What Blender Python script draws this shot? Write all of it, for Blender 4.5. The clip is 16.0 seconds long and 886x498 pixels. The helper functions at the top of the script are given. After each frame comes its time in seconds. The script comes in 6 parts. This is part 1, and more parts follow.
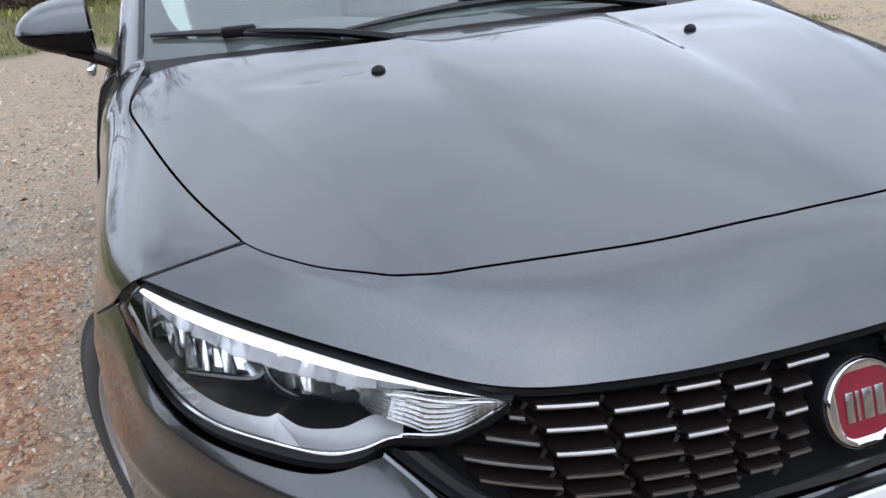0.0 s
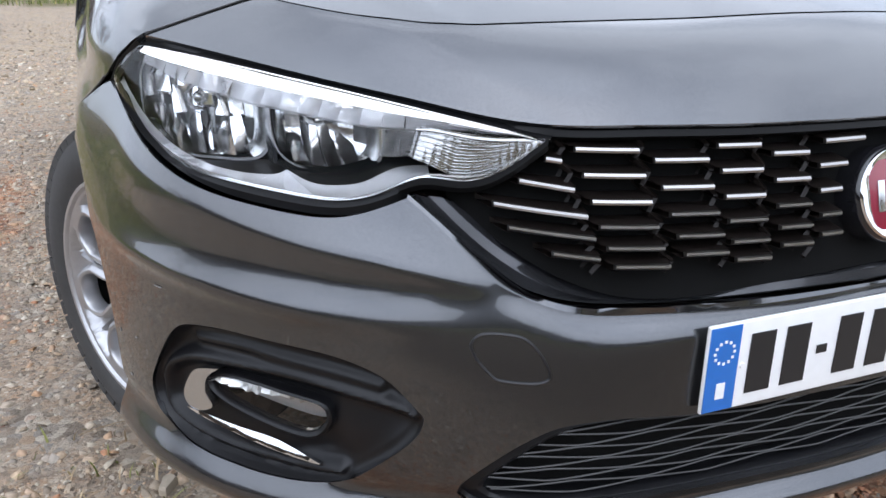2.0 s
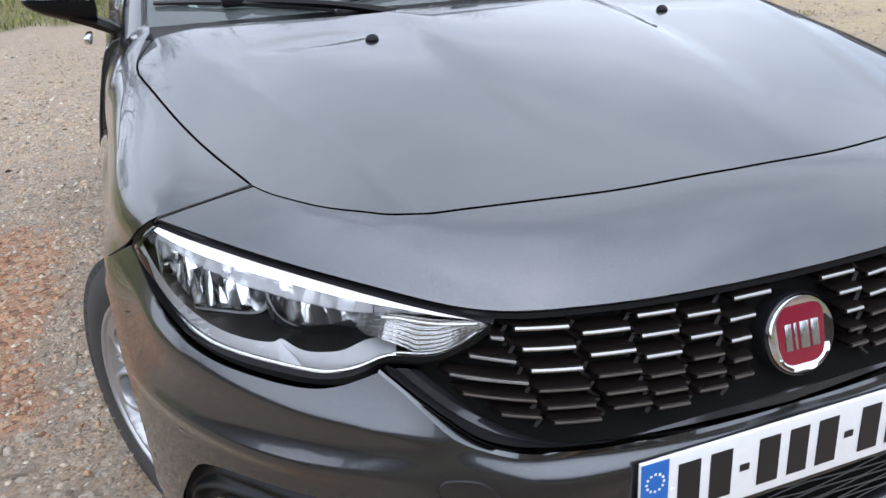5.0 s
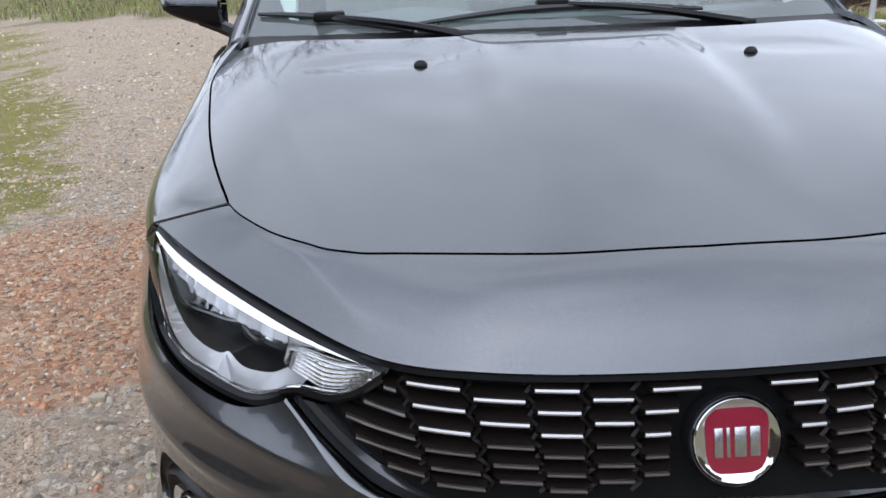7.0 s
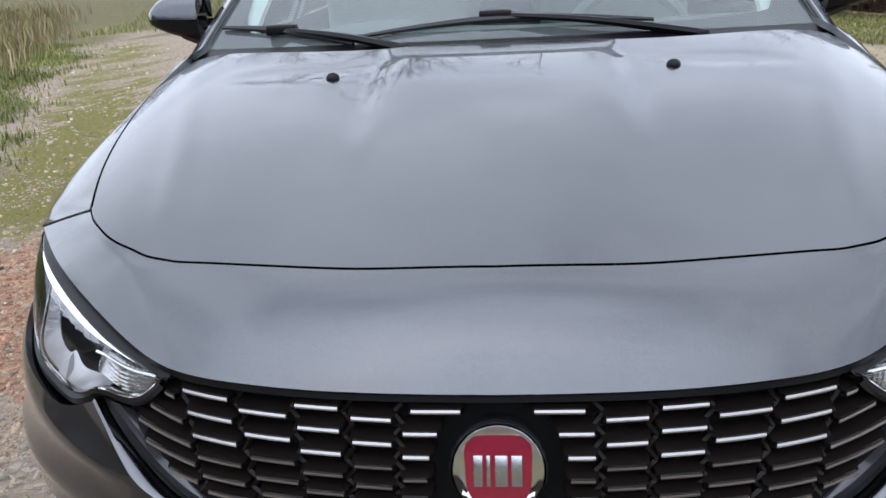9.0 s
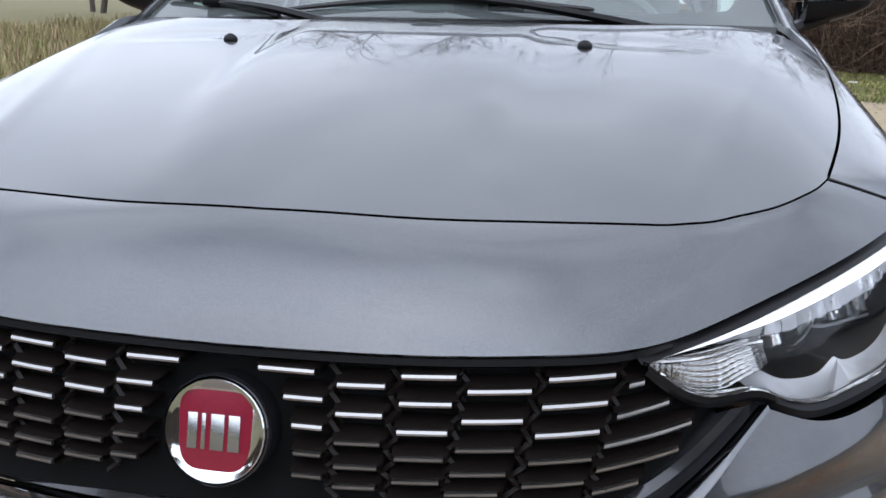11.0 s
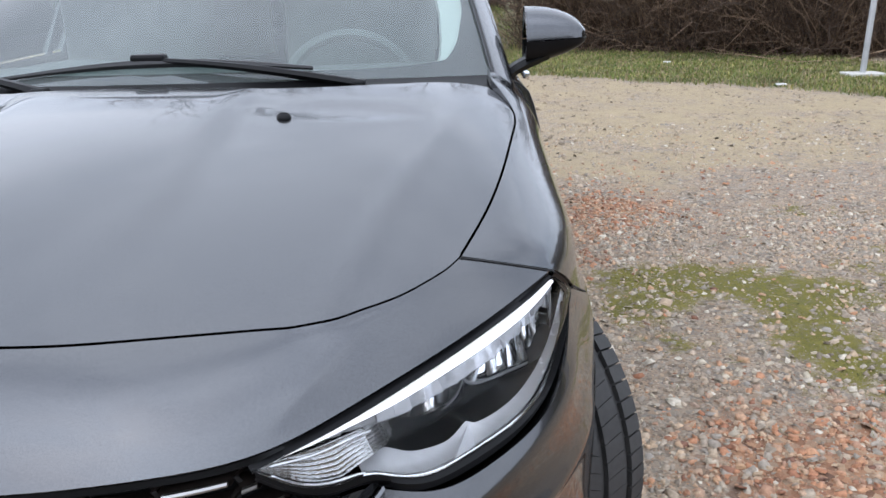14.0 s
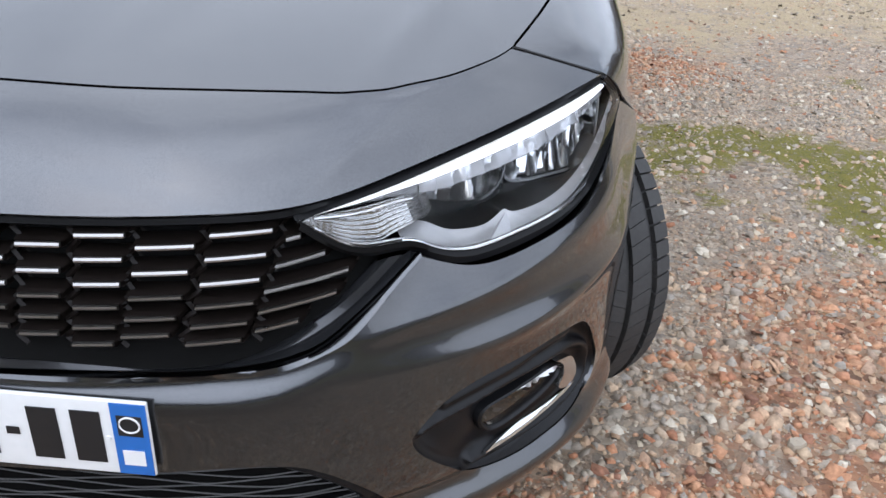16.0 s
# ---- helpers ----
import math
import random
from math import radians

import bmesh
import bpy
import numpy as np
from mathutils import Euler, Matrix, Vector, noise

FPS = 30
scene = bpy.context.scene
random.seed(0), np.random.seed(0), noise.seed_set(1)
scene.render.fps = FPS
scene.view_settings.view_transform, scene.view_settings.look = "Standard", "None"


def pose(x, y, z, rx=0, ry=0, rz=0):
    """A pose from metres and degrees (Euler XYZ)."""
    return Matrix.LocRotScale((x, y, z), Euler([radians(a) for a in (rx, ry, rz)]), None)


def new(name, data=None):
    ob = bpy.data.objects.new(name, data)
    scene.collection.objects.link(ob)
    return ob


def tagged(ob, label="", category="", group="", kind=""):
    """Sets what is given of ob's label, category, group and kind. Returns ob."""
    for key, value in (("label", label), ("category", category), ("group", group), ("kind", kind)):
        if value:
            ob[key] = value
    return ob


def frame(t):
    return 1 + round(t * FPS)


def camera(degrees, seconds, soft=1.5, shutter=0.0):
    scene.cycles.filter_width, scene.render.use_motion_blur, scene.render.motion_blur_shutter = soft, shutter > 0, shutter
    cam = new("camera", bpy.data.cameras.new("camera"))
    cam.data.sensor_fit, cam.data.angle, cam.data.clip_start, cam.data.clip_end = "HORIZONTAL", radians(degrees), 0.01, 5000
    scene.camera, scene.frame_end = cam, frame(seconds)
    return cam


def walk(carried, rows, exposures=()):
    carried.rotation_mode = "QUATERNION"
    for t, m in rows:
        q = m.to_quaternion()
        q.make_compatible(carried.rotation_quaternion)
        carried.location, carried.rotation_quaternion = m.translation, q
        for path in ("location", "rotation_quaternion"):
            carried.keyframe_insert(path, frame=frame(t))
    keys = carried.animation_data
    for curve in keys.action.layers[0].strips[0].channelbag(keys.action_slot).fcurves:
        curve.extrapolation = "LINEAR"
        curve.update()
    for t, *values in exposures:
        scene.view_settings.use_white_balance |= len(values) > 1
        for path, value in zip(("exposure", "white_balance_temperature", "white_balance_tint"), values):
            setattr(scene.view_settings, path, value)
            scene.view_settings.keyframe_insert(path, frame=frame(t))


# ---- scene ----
from mathutils.geometry import delaunay_2d_cdt

# The camera, carried round the nose of a parked car.
cam = camera(57.2, 16.0)
PATH = [
    (0.0, -0.7133, -0.6613, 1.1961, 69.4775, 4.8485, -19.6269),
    (0.5, -0.7656, -0.7081, 1.1609, 73.1135, 1.4000, -23.4414),
    (1.0, -0.8141, -0.6957, 1.0294, 75.5345, 0.7389, -23.4226),
    (1.5, -0.8237, -0.6762, 0.9596, 73.7754, 1.1067, -22.1296),
    (2.0, -0.8345, -0.6725, 0.9045, 70.0528, -0.4134, -21.9421),
    (2.5, -0.8427, -0.6731, 0.8651, 67.7249, -0.1230, -22.6585),
    (3.0, -0.8476, -0.6718, 0.8754, 67.0694, 0.2825, -23.5499),
    (3.5, -0.8481, -0.6841, 0.9825, 69.5395, 2.4251, -23.7662),
    (4.0, -0.8205, -0.7098, 1.0712, 71.0908, 3.3244, -22.7261),
    (4.5, -0.7961, -0.7469, 1.1390, 69.1261, 3.0605, -22.6301),
    (7.0, -0.3919, -0.8330, 1.2236, 69.1211, 1.8526, -3.8029),
    (7.5, -0.2050, -0.7363, 1.2092, 68.6774, 0.5808, -0.7847),
    (8.0, -0.1700, -0.7549, 1.2187, 69.1292, 2.6439, 4.0586),
    (8.5, -0.0733, -0.8320, 1.2285, 69.4530, 3.2794, 3.8089),
    (11.0, 0.3557, -0.7022, 1.0644, 73.0402, -0.6481, 10.4415),
    (11.5, 0.4594, -0.6760, 1.0769, 72.2467, -0.2797, 6.4883),
    (12.0, 0.5132, -0.6649, 1.1056, 72.2143, 0.1333, 4.5541),
    (12.5, 0.5538, -0.6594, 1.1378, 72.1170, 0.8119, 1.8157),
    (13.0, 0.5842, -0.6891, 1.1847, 73.2157, 0.6850, 1.8442),
    (13.5, 0.6184, -0.6957, 1.2123, 73.3683, -0.0996, 0.2444),
    (14.0, 0.6399, -0.7044, 1.2200, 71.9525, 1.2184, 0.1700),
    (14.5, 0.6340, -0.7368, 1.2027, 69.9049, 0.2356, 2.3877),
    (15.0, 0.6275, -0.7539, 1.1732, 66.7579, -1.3269, 3.7133),
    (15.5, 0.6172, -0.7437, 1.1395, 65.2605, -2.3495, 4.3365),
    (16.0, 0.6240, -0.7509, 1.1266, 62.2295, -2.6488, 4.1108),
]
STOPS = ((0.0, -0.07), (1.0, -0.05), (1.6, 0.02), (2.2, 0.29), (3.0, 0.37), (3.6, 0.27), (4.5, 0.15), (7.0, 0.03), (8.5, -0.04), (11.0, -0.03), (13.0, 0.0), (14.5, -0.03), (15.5, 0.03), (16.0, 0.08))
walk(cam, [(t, pose(x, y, z, rx, ry, rz)) for t, x, y, z, rx, ry, rz in PATH], STOPS)

# World: a bright, mostly clouded sky with soft sun.
world = bpy.data.worlds.new("sky")
scene.world = world
world.use_nodes = True
wn, wl = world.node_tree.nodes, world.node_tree.links
wbg = wn["Background"]
sky = wn.new("ShaderNodeTexSky")
sky.sky_type, sky.sun_disc = "NISHITA", False
SUN_EL, SUN_AZ = 61.0, 198.0
sky.sun_elevation, sky.sun_rotation = radians(SUN_EL), radians(SUN_AZ)
sky.air_density, sky.dust_density, sky.ozone_density = 1.0, 2.0, 1.5
wco = wn.new("ShaderNodeTexCoord")
wmap = wn.new("ShaderNodeMapping")
wmap.inputs["Scale"].default_value = (1.0, 1.0, 2.4)
wnoise = wn.new("ShaderNodeTexNoise")
wnoise.inputs["Scale"].default_value, wnoise.inputs["Detail"].default_value, wnoise.inputs["Roughness"].default_value = 1.8, 4.0, 0.48
wramp = wn.new("ShaderNodeValToRGB")
wramp.color_ramp.elements[0].position, wramp.color_ramp.elements[1].position = 0.06, 0.56
wmix = wn.new("ShaderNodeMix")
wmix.data_type = "RGBA"
wmix.inputs[7].default_value = (9.2, 10.15, 12.1, 1)
wl.new(wco.outputs["Generated"], wmap.inputs["Vector"])
wl.new(wmap.outputs["Vector"], wnoise.inputs["Vector"])
wl.new(wnoise.outputs["Fac"], wramp.inputs["Fac"])
wl.new(wramp.outputs["Color"], wmix.inputs[0])
wl.new(sky.outputs["Color"], wmix.inputs[6])
# veiled sun: the clouds brighten smoothly towards it
wdot = wn.new("ShaderNodeVectorMath")
wdot.operation = "DOT_PRODUCT"
wdot.inputs[1].default_value = (-0.15, -0.46, 0.875)
wpow = wn.new("ShaderNodeMath")
wpow.operation, wpow.use_clamp = "POWER", False
wpow.inputs[1].default_value = 3.0
wmax = wn.new("ShaderNodeMath")
wmax.operation = "MAXIMUM"
wmax.inputs[1].default_value = 0.0
wgain = wn.new("ShaderNodeMath")
wgain.operation = "MULTIPLY_ADD"
wgain.inputs[1].default_value, wgain.inputs[2].default_value = 0.9, 1.0
wglow = wn.new("ShaderNodeVectorMath")
wglow.operation = "SCALE"
wl.new(wco.outputs["Generated"], wdot.inputs[0])
wl.new(wdot.outputs["Value"], wmax.inputs[0])
wl.new(wmax.outputs[0], wpow.inputs[0])
wl.new(wpow.outputs[0], wgain.inputs[0])
wl.new(wmix.outputs[2], wglow.inputs[0])
wl.new(wgain.outputs[0], wglow.inputs["Scale"])
wl.new(wglow.outputs["Vector"], wbg.inputs["Color"])
wbg.inputs["Strength"].default_value = 0.152
sun = new("sun", bpy.data.lights.new("sun", "SUN"))
sun.data.energy, sun.data.angle, sun.data.color = 0.5, radians(178), (1.0, 0.95, 0.88)
sun.rotation_euler = (radians(90 - SUN_EL), 0, radians(180 - SUN_AZ))


# ---- small tools ----
def spline(ctrl, n=60):
    """A natural cubic curve through control points, as n points."""
    c = np.array(ctrl, float)
    k = len(c)
    a, b = np.zeros((k, k)), np.zeros(c.shape)
    a[0, 0] = a[-1, -1] = 1
    for i in range(1, k - 1):
        a[i, i - 1:i + 2] = 1, 4, 1
        b[i] = 6 * (c[i - 1] - 2 * c[i] + c[i + 1])
    m = np.linalg.solve(a, b)
    u = np.linspace(0, k - 1, n)
    i = np.minimum(u.astype(int), k - 2)
    t = (u - i)[:, None]
    return (m[i] * (1 - t) ** 3 + m[i + 1] * t ** 3) / 6 + (c[i] - m[i] / 6) * (1 - t) + (c[i + 1] - m[i + 1] / 6) * t


def even(p, n):
    """n points evenly spaced along a polyline."""
    p = np.asarray(p, float)
    s = np.r_[0, np.cumsum(np.linalg.norm(np.diff(p, axis=0), axis=1))]
    q = np.linspace(0, s[-1], n)
    return np.stack([np.interp(q, s, p[:, i]) for i in range(p.shape[1])], 1)


def both(half):
    """A curve from the middle to the right side, as one over the whole width."""
    half = np.asarray(half, float)
    other = half[1:][::-1].copy()
    other[:, 0] *= -1
    return np.r_[other, half]


def mesh(name, verts, faces, smooth=True, sharp=38):
    me = bpy.data.meshes.new(name)
    me.from_pydata([tuple(map(float, v)) for v in verts], [], [tuple(map(int, f)) for f in faces])
    me.validate()
    if smooth:
        me.polygons.foreach_set("use_smooth", [True] * len(me.polygons))
        me.set_sharp_from_angle(angle=radians(sharp))
    me.update()
    return me


def part(name, me, material, parent=None, label="", place=None):
    """One mesh object under a thing or under a part."""
    if isinstance(me, bmesh.types.BMesh):
        bm, me = me, bpy.data.meshes.new(name)
        bm.to_mesh(me)
        bm.free()
        me.polygons.foreach_set("use_smooth", [True] * len(me.polygons))
        me.set_sharp_from_angle(angle=radians(38))
    ob = new(name, me)
    if material and not me.materials:
        me.materials.append(material)
    if place is not None:
        ob.matrix_basis = place
    if parent is not None:
        ob.parent = parent
    if label:
        ob["label"] = label
    return ob


def thing(name, label, category, group="", kind="", place=None):
    ob = new(name)
    if place is not None:
        ob.matrix_basis = place
    return tagged(ob, label, category, group, kind)


def flipped(v, f):
    v = np.array(v, float)
    v[:, 0] *= -1
    return v, [tuple(reversed(q)) for q in f]


def joined(*meshes):
    v, f, n = [], [], 0
    for a, b in meshes:
        v.append(np.asarray(a, float))
        f += [tuple(i + n for i in q) for q in b]
        n += len(a)
    return np.concatenate(v), f


def loft(rows, closed=False):
    """A sheet through rows of equally many points."""
    rows = [np.asarray(r, float) for r in rows]
    n = len(rows[0])
    f = []
    for i in range(len(rows) - 1):
        for j in range(n if closed else n - 1):
            a, b = i * n + j, i * n + (j + 1) % n
            f.append((a, b, b + n, a + n))
    return np.concatenate(rows), f


def facing(v, f, way):
    """Turns all faces so that they look along way on the whole."""
    v = np.asarray(v, float)
    s = sum(np.cross(v[q[1]] - v[q[0]], v[q[2]] - v[q[0]]) for q in f)
    return (v, f) if s @ np.array(way, float) > 0 else (v, [tuple(reversed(q)) for q in f])


def inside(p, loop):
    x, y = p[:, 0], p[:, 1]
    a, b = loop, np.roll(loop, -1, 0)
    r = np.zeros(len(p), bool)
    for (ax, ay), (bx, by) in zip(a, b):
        if ay != by:
            r ^= ((ay > y) != (by > y)) & (x < (bx - ax) * (y - ay) / (by - ay) + ax)
    return r


def away(p, loop):
    """Distance of points from a closed outline."""
    a, b = loop, np.roll(loop, -1, 0)
    best = np.full(len(p), 1e9)
    for s, e in zip(a, b):
        d = e - s
        t = np.clip(((p - s) @ d) / (d @ d + 1e-12), 0, 1)
        best = np.minimum(best, np.linalg.norm(p - s - t[:, None] * d, axis=1))
    return best


def patch(loop, form, step, holes=(), way=(0, -1, 0.5), rim=0.012, lines=()):
    """A panel on the surface form(points in the plane), cut to an outline and holes, with its edges turned in by rim."""
    loop = np.asarray(loop, float)
    rings = [loop, *[np.asarray(h, float) for h in holes]]
    lo, hi = loop.min(0), loop.max(0)
    gx, gy = np.meshgrid(np.arange(lo[0], hi[0], step), np.arange(lo[1], hi[1], step))
    g = np.stack([gx.ravel(), gy.ravel()], 1)
    keep = inside(g, loop)
    for h in rings[1:]:
        keep &= ~inside(g, h)
    for h in rings:
        keep[keep] &= away(g[keep], h) > 0.45 * step
    for q in lines:
        near = np.abs(g[keep][:, 1] - np.interp(g[keep][:, 0], q[:, 0], q[:, 1])) < 0.4 * step
        near &= (g[keep][:, 0] > q[0, 0]) & (g[keep][:, 0] < q[-1, 0])
        keep[np.flatnonzero(keep)[near]] = False
    pts, edges = list(map(tuple, g[keep])), []
    for q in lines:
        n0 = len(pts)
        pts += list(map(tuple, q))
        edges += [(n0 + i, n0 + i + 1) for i in range(len(q) - 1)]
    for h in rings:
        n0 = len(pts)
        pts += list(map(tuple, h))
        edges += [(n0 + i, n0 + (i + 1) % len(h)) for i in range(len(h))]
    res = delaunay_2d_cdt([Vector(p) for p in pts], edges, [], 0, 1e-7)
    p2, tris = np.array([tuple(v) for v in res[0]]), [tuple(t) for t in res[2]]
    cen = p2[np.array(tris)].mean(1)
    ok = inside(cen, loop)
    for h in rings[1:]:
        ok &= ~inside(cen, h)
    tris = [t for t, k in zip(tris, ok) if k]
    v, f = facing(form(p2), tris, way)
    if rim:
        v, f = turned_in(v, f, rim)
    return v, f


def turned_in(v, f, rim):
    """Adds a flange of depth rim along every open edge."""
    v = np.asarray(v, float)
    nor = np.zeros_like(v)
    once = {}
    for q in f:
        n = np.cross(v[q[1]] - v[q[0]], v[q[2]] - v[q[0]])
        for i in q:
            nor[i] += n
        for i in range(len(q)):
            e = (q[i], q[(i + 1) % len(q)])
            if (e[1], e[0]) in once:
                once.pop((e[1], e[0]))
            else:
                once[e] = 1
    nor /= np.linalg.norm(nor, axis=1)[:, None] + 1e-12
    idx = sorted({i for e in once for i in e})
    new_i = {i: len(v) + k for k, i in enumerate(idx)}
    v2 = np.r_[v, v[idx] - rim * nor[idx]]
    return v2, list(f) + [(b, a, new_i[a], new_i[b]) for a, b in once]


def box(cx, cy, cz, sx, sy, sz, bevel=0.0, segs=2):
    bm = bmesh.new()
    bmesh.ops.create_cube(bm, size=1, matrix=Matrix.LocRotScale((cx, cy, cz), None, (sx, sy, sz)))
    if bevel:
        bmesh.ops.bevel(bm, geom=bm.edges[:], offset=bevel, segments=segs, affect="EDGES", profile=0.6)
    return bm


def data_of(bm):
    v = np.array([tuple(q.co) for q in bm.verts])
    bm.verts.index_update()
    f = [tuple(w.index for w in q.verts) for q in bm.faces]
    bm.free()
    return v, f


def tube(line, radius, sides=8, squash=1.0, up=(0, 0, 1), caps=True):
    """A round bar along a line; radius may be one number or one for each point."""
    p = np.asarray(line, float)
    r = np.broadcast_to(radius, len(p))
    d = np.gradient(p, axis=0)
    d /= np.linalg.norm(d, axis=1)[:, None] + 1e-12
    a = np.cross(d, up)
    a /= np.linalg.norm(a, axis=1)[:, None] + 1e-9
    b = np.cross(a, d)
    ang = np.linspace(0, 2 * math.pi, sides, endpoint=False)
    rows = [p[i] + r[i] * (np.cos(ang)[:, None] * a[i] + squash * np.sin(ang)[:, None] * b[i]) for i in range(len(p))]
    v, f = loft(rows, closed=True)
    f = [tuple(reversed(q)) for q in f]
    if caps:
        n, k = sides, len(v)
        f += [tuple(range(n)), tuple(range(k - 1, k - n - 1, -1))]
    return v, f


def revolve(profile, n=64, axis="x"):
    """A ring turned about the x axis from a closed or open profile of (x, radius)."""
    ang = np.linspace(0, 2 * math.pi, n, endpoint=False)
    pr = np.asarray(profile, float)
    rows = [np.stack([np.full(n, x), r * np.cos(ang), r * np.sin(ang)], 1) for x, r in pr]
    return loft(rows, closed=True)


# ---- materials ----
def material(name):
    m = bpy.data.materials.new(name)
    m.use_nodes = True
    t = m.node_tree
    return m, t.nodes, t.links, t.nodes["Principled BSDF"]


def set_in(node, **values):
    for key, value in values.items():
        node.inputs[key.replace("_", " ")].default_value = value


def noise_to(nodes, links, scale, detail=4.0, rough=0.55, coord="Object", stretch=None):
    co = nodes.new("ShaderNodeTexCoord")
    n = nodes.new("ShaderNodeTexNoise")
    set_in(n, Scale=scale, Detail=detail, Roughness=rough)
    src = co.outputs[coord]
    if stretch:
        mp = nodes.new("ShaderNodeMapping")
        mp.inputs["Scale"].default_value = stretch
        links.new(src, mp.inputs["Vector"])
        src = mp.outputs["Vector"]
    links.new(src, n.inputs["Vector"])
    return n


def ramp_of(nodes, links, src, stops):
    r = nodes.new("ShaderNodeValToRGB")
    e = r.color_ramp.elements
    while len(e) < len(stops):
        e.new(0.5)
    for el, (pos, col) in zip(e, stops):
        el.position, el.color = pos, (*col, 1)
    links.new(src, r.inputs["Fac"])
    return r


def bump_from(nodes, links, src, bsdf, strength, distance):
    b = nodes.new("ShaderNodeBump")
    b.inputs["Strength"].default_value, b.inputs["Distance"].default_value = strength, distance
    links.new(src, b.inputs["Height"])
    links.new(b.outputs["Normal"], bsdf.inputs["Normal"])
    return b


def plain(name, colour, rough=0.5, metal=0.0, grain=0.12, scale=60.0, bump=0.0, coat=0.0, spec=0.5, wear=(1.0, 1.0)):
    """Base colour with two scales of slight variation, in colour and in roughness."""
    m, n, l, p = material(name)
    set_in(p, Metallic=metal, Specular_IOR_Level=spec)
    p.inputs["Coat Weight"].default_value = coat
    p.inputs["Coat Roughness"].default_value = 0.04
    fine = noise_to(n, l, scale, 6.0)
    broad = noise_to(n, l, scale / 14, 3.0)
    mixn = n.new("ShaderNodeMath")
    mixn.operation = "ADD"
    l.new(fine.outputs["Fac"], mixn.inputs[0])
    l.new(broad.outputs["Fac"], mixn.inputs[1])
    lo, hi = [c * (1 - grain) for c in colour], [min(1, c * (1 + grain)) for c in colour]
    half = n.new("ShaderNodeMath")
    half.operation = "MULTIPLY"
    half.inputs[1].default_value = 0.5
    l.new(mixn.outputs[0], half.inputs[0])
    r = ramp_of(n, l, half.outputs[0], [(0.35, lo), (0.65, hi)])
    l.new(r.outputs["Color"], p.inputs["Base Color"])
    mr = n.new("ShaderNodeMapRange")
    set_in(mr, From_Min=0.3, From_Max=0.7, To_Min=rough * 0.88, To_Max=min(1, rough * 1.12))
    l.new(half.outputs[0], mr.inputs["Value"])
    l.new(mr.outputs["Result"], p.inputs["Roughness"])
    if bump:
        bump_from(n, l, fine.outputs["Fac"], p, 0.6, bump)
    return m


def paint_material():
    """Dark grey metallic paint under clear lacquer, with flakes and a thin film of dust."""
    m, n, l, p = material("grey_metallic_paint")
    set_in(p, Metallic=1.0, Roughness=0.26)
    p.inputs["Coat Weight"].default_value, p.inputs["Coat Roughness"].default_value, p.inputs["Coat IOR"].default_value = 1.0, 0.03, 1.54
    flake = n.new("ShaderNodeTexVoronoi")
    flake.inputs["Scale"].default_value = 1400
    co = n.new("ShaderNodeTexCoord")
    l.new(co.outputs["Object"], flake.inputs["Vector"])
    dust = noise_to(n, l, 3.2, 8.0, 0.6)
    sep = n.new("ShaderNodeSeparateColor")
    l.new(flake.outputs["Color"], sep.inputs["Color"])
    col = ramp_of(n, l, sep.outputs[0], [(0.0, (0.070, 0.073, 0.079)), (1.0, (0.093, 0.097, 0.104))])
    film = n.new("ShaderNodeMix")
    film.data_type = "RGBA"
    film.inputs[7].default_value = (0.20, 0.185, 0.165, 1)
    amt = n.new("ShaderNodeMapRange")
    set_in(amt, From_Min=0.45, From_Max=0.75, To_Min=0.0, To_Max=0.12)
    l.new(dust.outputs["Fac"], amt.inputs["Value"])
    l.new(amt.outputs["Result"], film.inputs[0])
    l.new(col.outputs["Color"], film.inputs[6])
    l.new(film.outputs[2], p.inputs["Base Color"])
    cr = n.new("ShaderNodeMapRange")
    set_in(cr, From_Min=0.4, From_Max=0.8, To_Min=0.018, To_Max=0.060)
    l.new(dust.outputs["Fac"], cr.inputs["Value"])
    l.new(cr.outputs["Result"], p.inputs["Coat Roughness"])
    return m


def glass_material(name, tint, ior=1.5, gain=1.0, film=0.0):
    """Thin clear sheet: it lets light through and mirrors by Fresnel; film is a share of pale haze painted on it for
    sky glare.
    """
    m, n, l, p = material(name)
    n.remove(p)
    out = n["Material Output"]
    tr, gl, fr, mx = n.new("ShaderNodeBsdfTransparent"), n.new("ShaderNodeBsdfGlossy"), n.new("ShaderNodeFresnel"), n.new("ShaderNodeMixShader")
    tr.inputs["Color"].default_value = (*tint, 1)
    gl.inputs["Roughness"].default_value = 0.015
    gl.inputs["Color"].default_value = (gain, gain, gain, 1)
    fr.inputs["IOR"].default_value = ior
    l.new(fr.outputs["Fac"], mx.inputs["Fac"])
    clear = tr.outputs[0]
    if film:
        # pale diffuse share that stands for the bright sky mirrored in the glass
        df, mf = n.new("ShaderNodeBsdfDiffuse"), n.new("ShaderNodeMixShader")
        df.inputs["Color"].default_value = (0.50, 0.56, 0.55, 1)
        dn = noise_to(n, l, 2.5, 6.0, 0.6)
        mr = n.new("ShaderNodeMapRange")
        set_in(mr, From_Min=0.3, From_Max=0.7, To_Min=film * 0.75, To_Max=film * 1.25)
        l.new(dn.outputs["Fac"], mr.inputs["Value"])
        l.new(mr.outputs["Result"], mf.inputs["Fac"])
        l.new(clear, mf.inputs[1])
        l.new(df.outputs[0], mf.inputs[2])
        clear = mf.outputs[0]
    l.new(clear, mx.inputs[1])
    l.new(gl.outputs[0], mx.inputs[2])
    l.new(mx.outputs[0], out.inputs["Surface"])
    return m


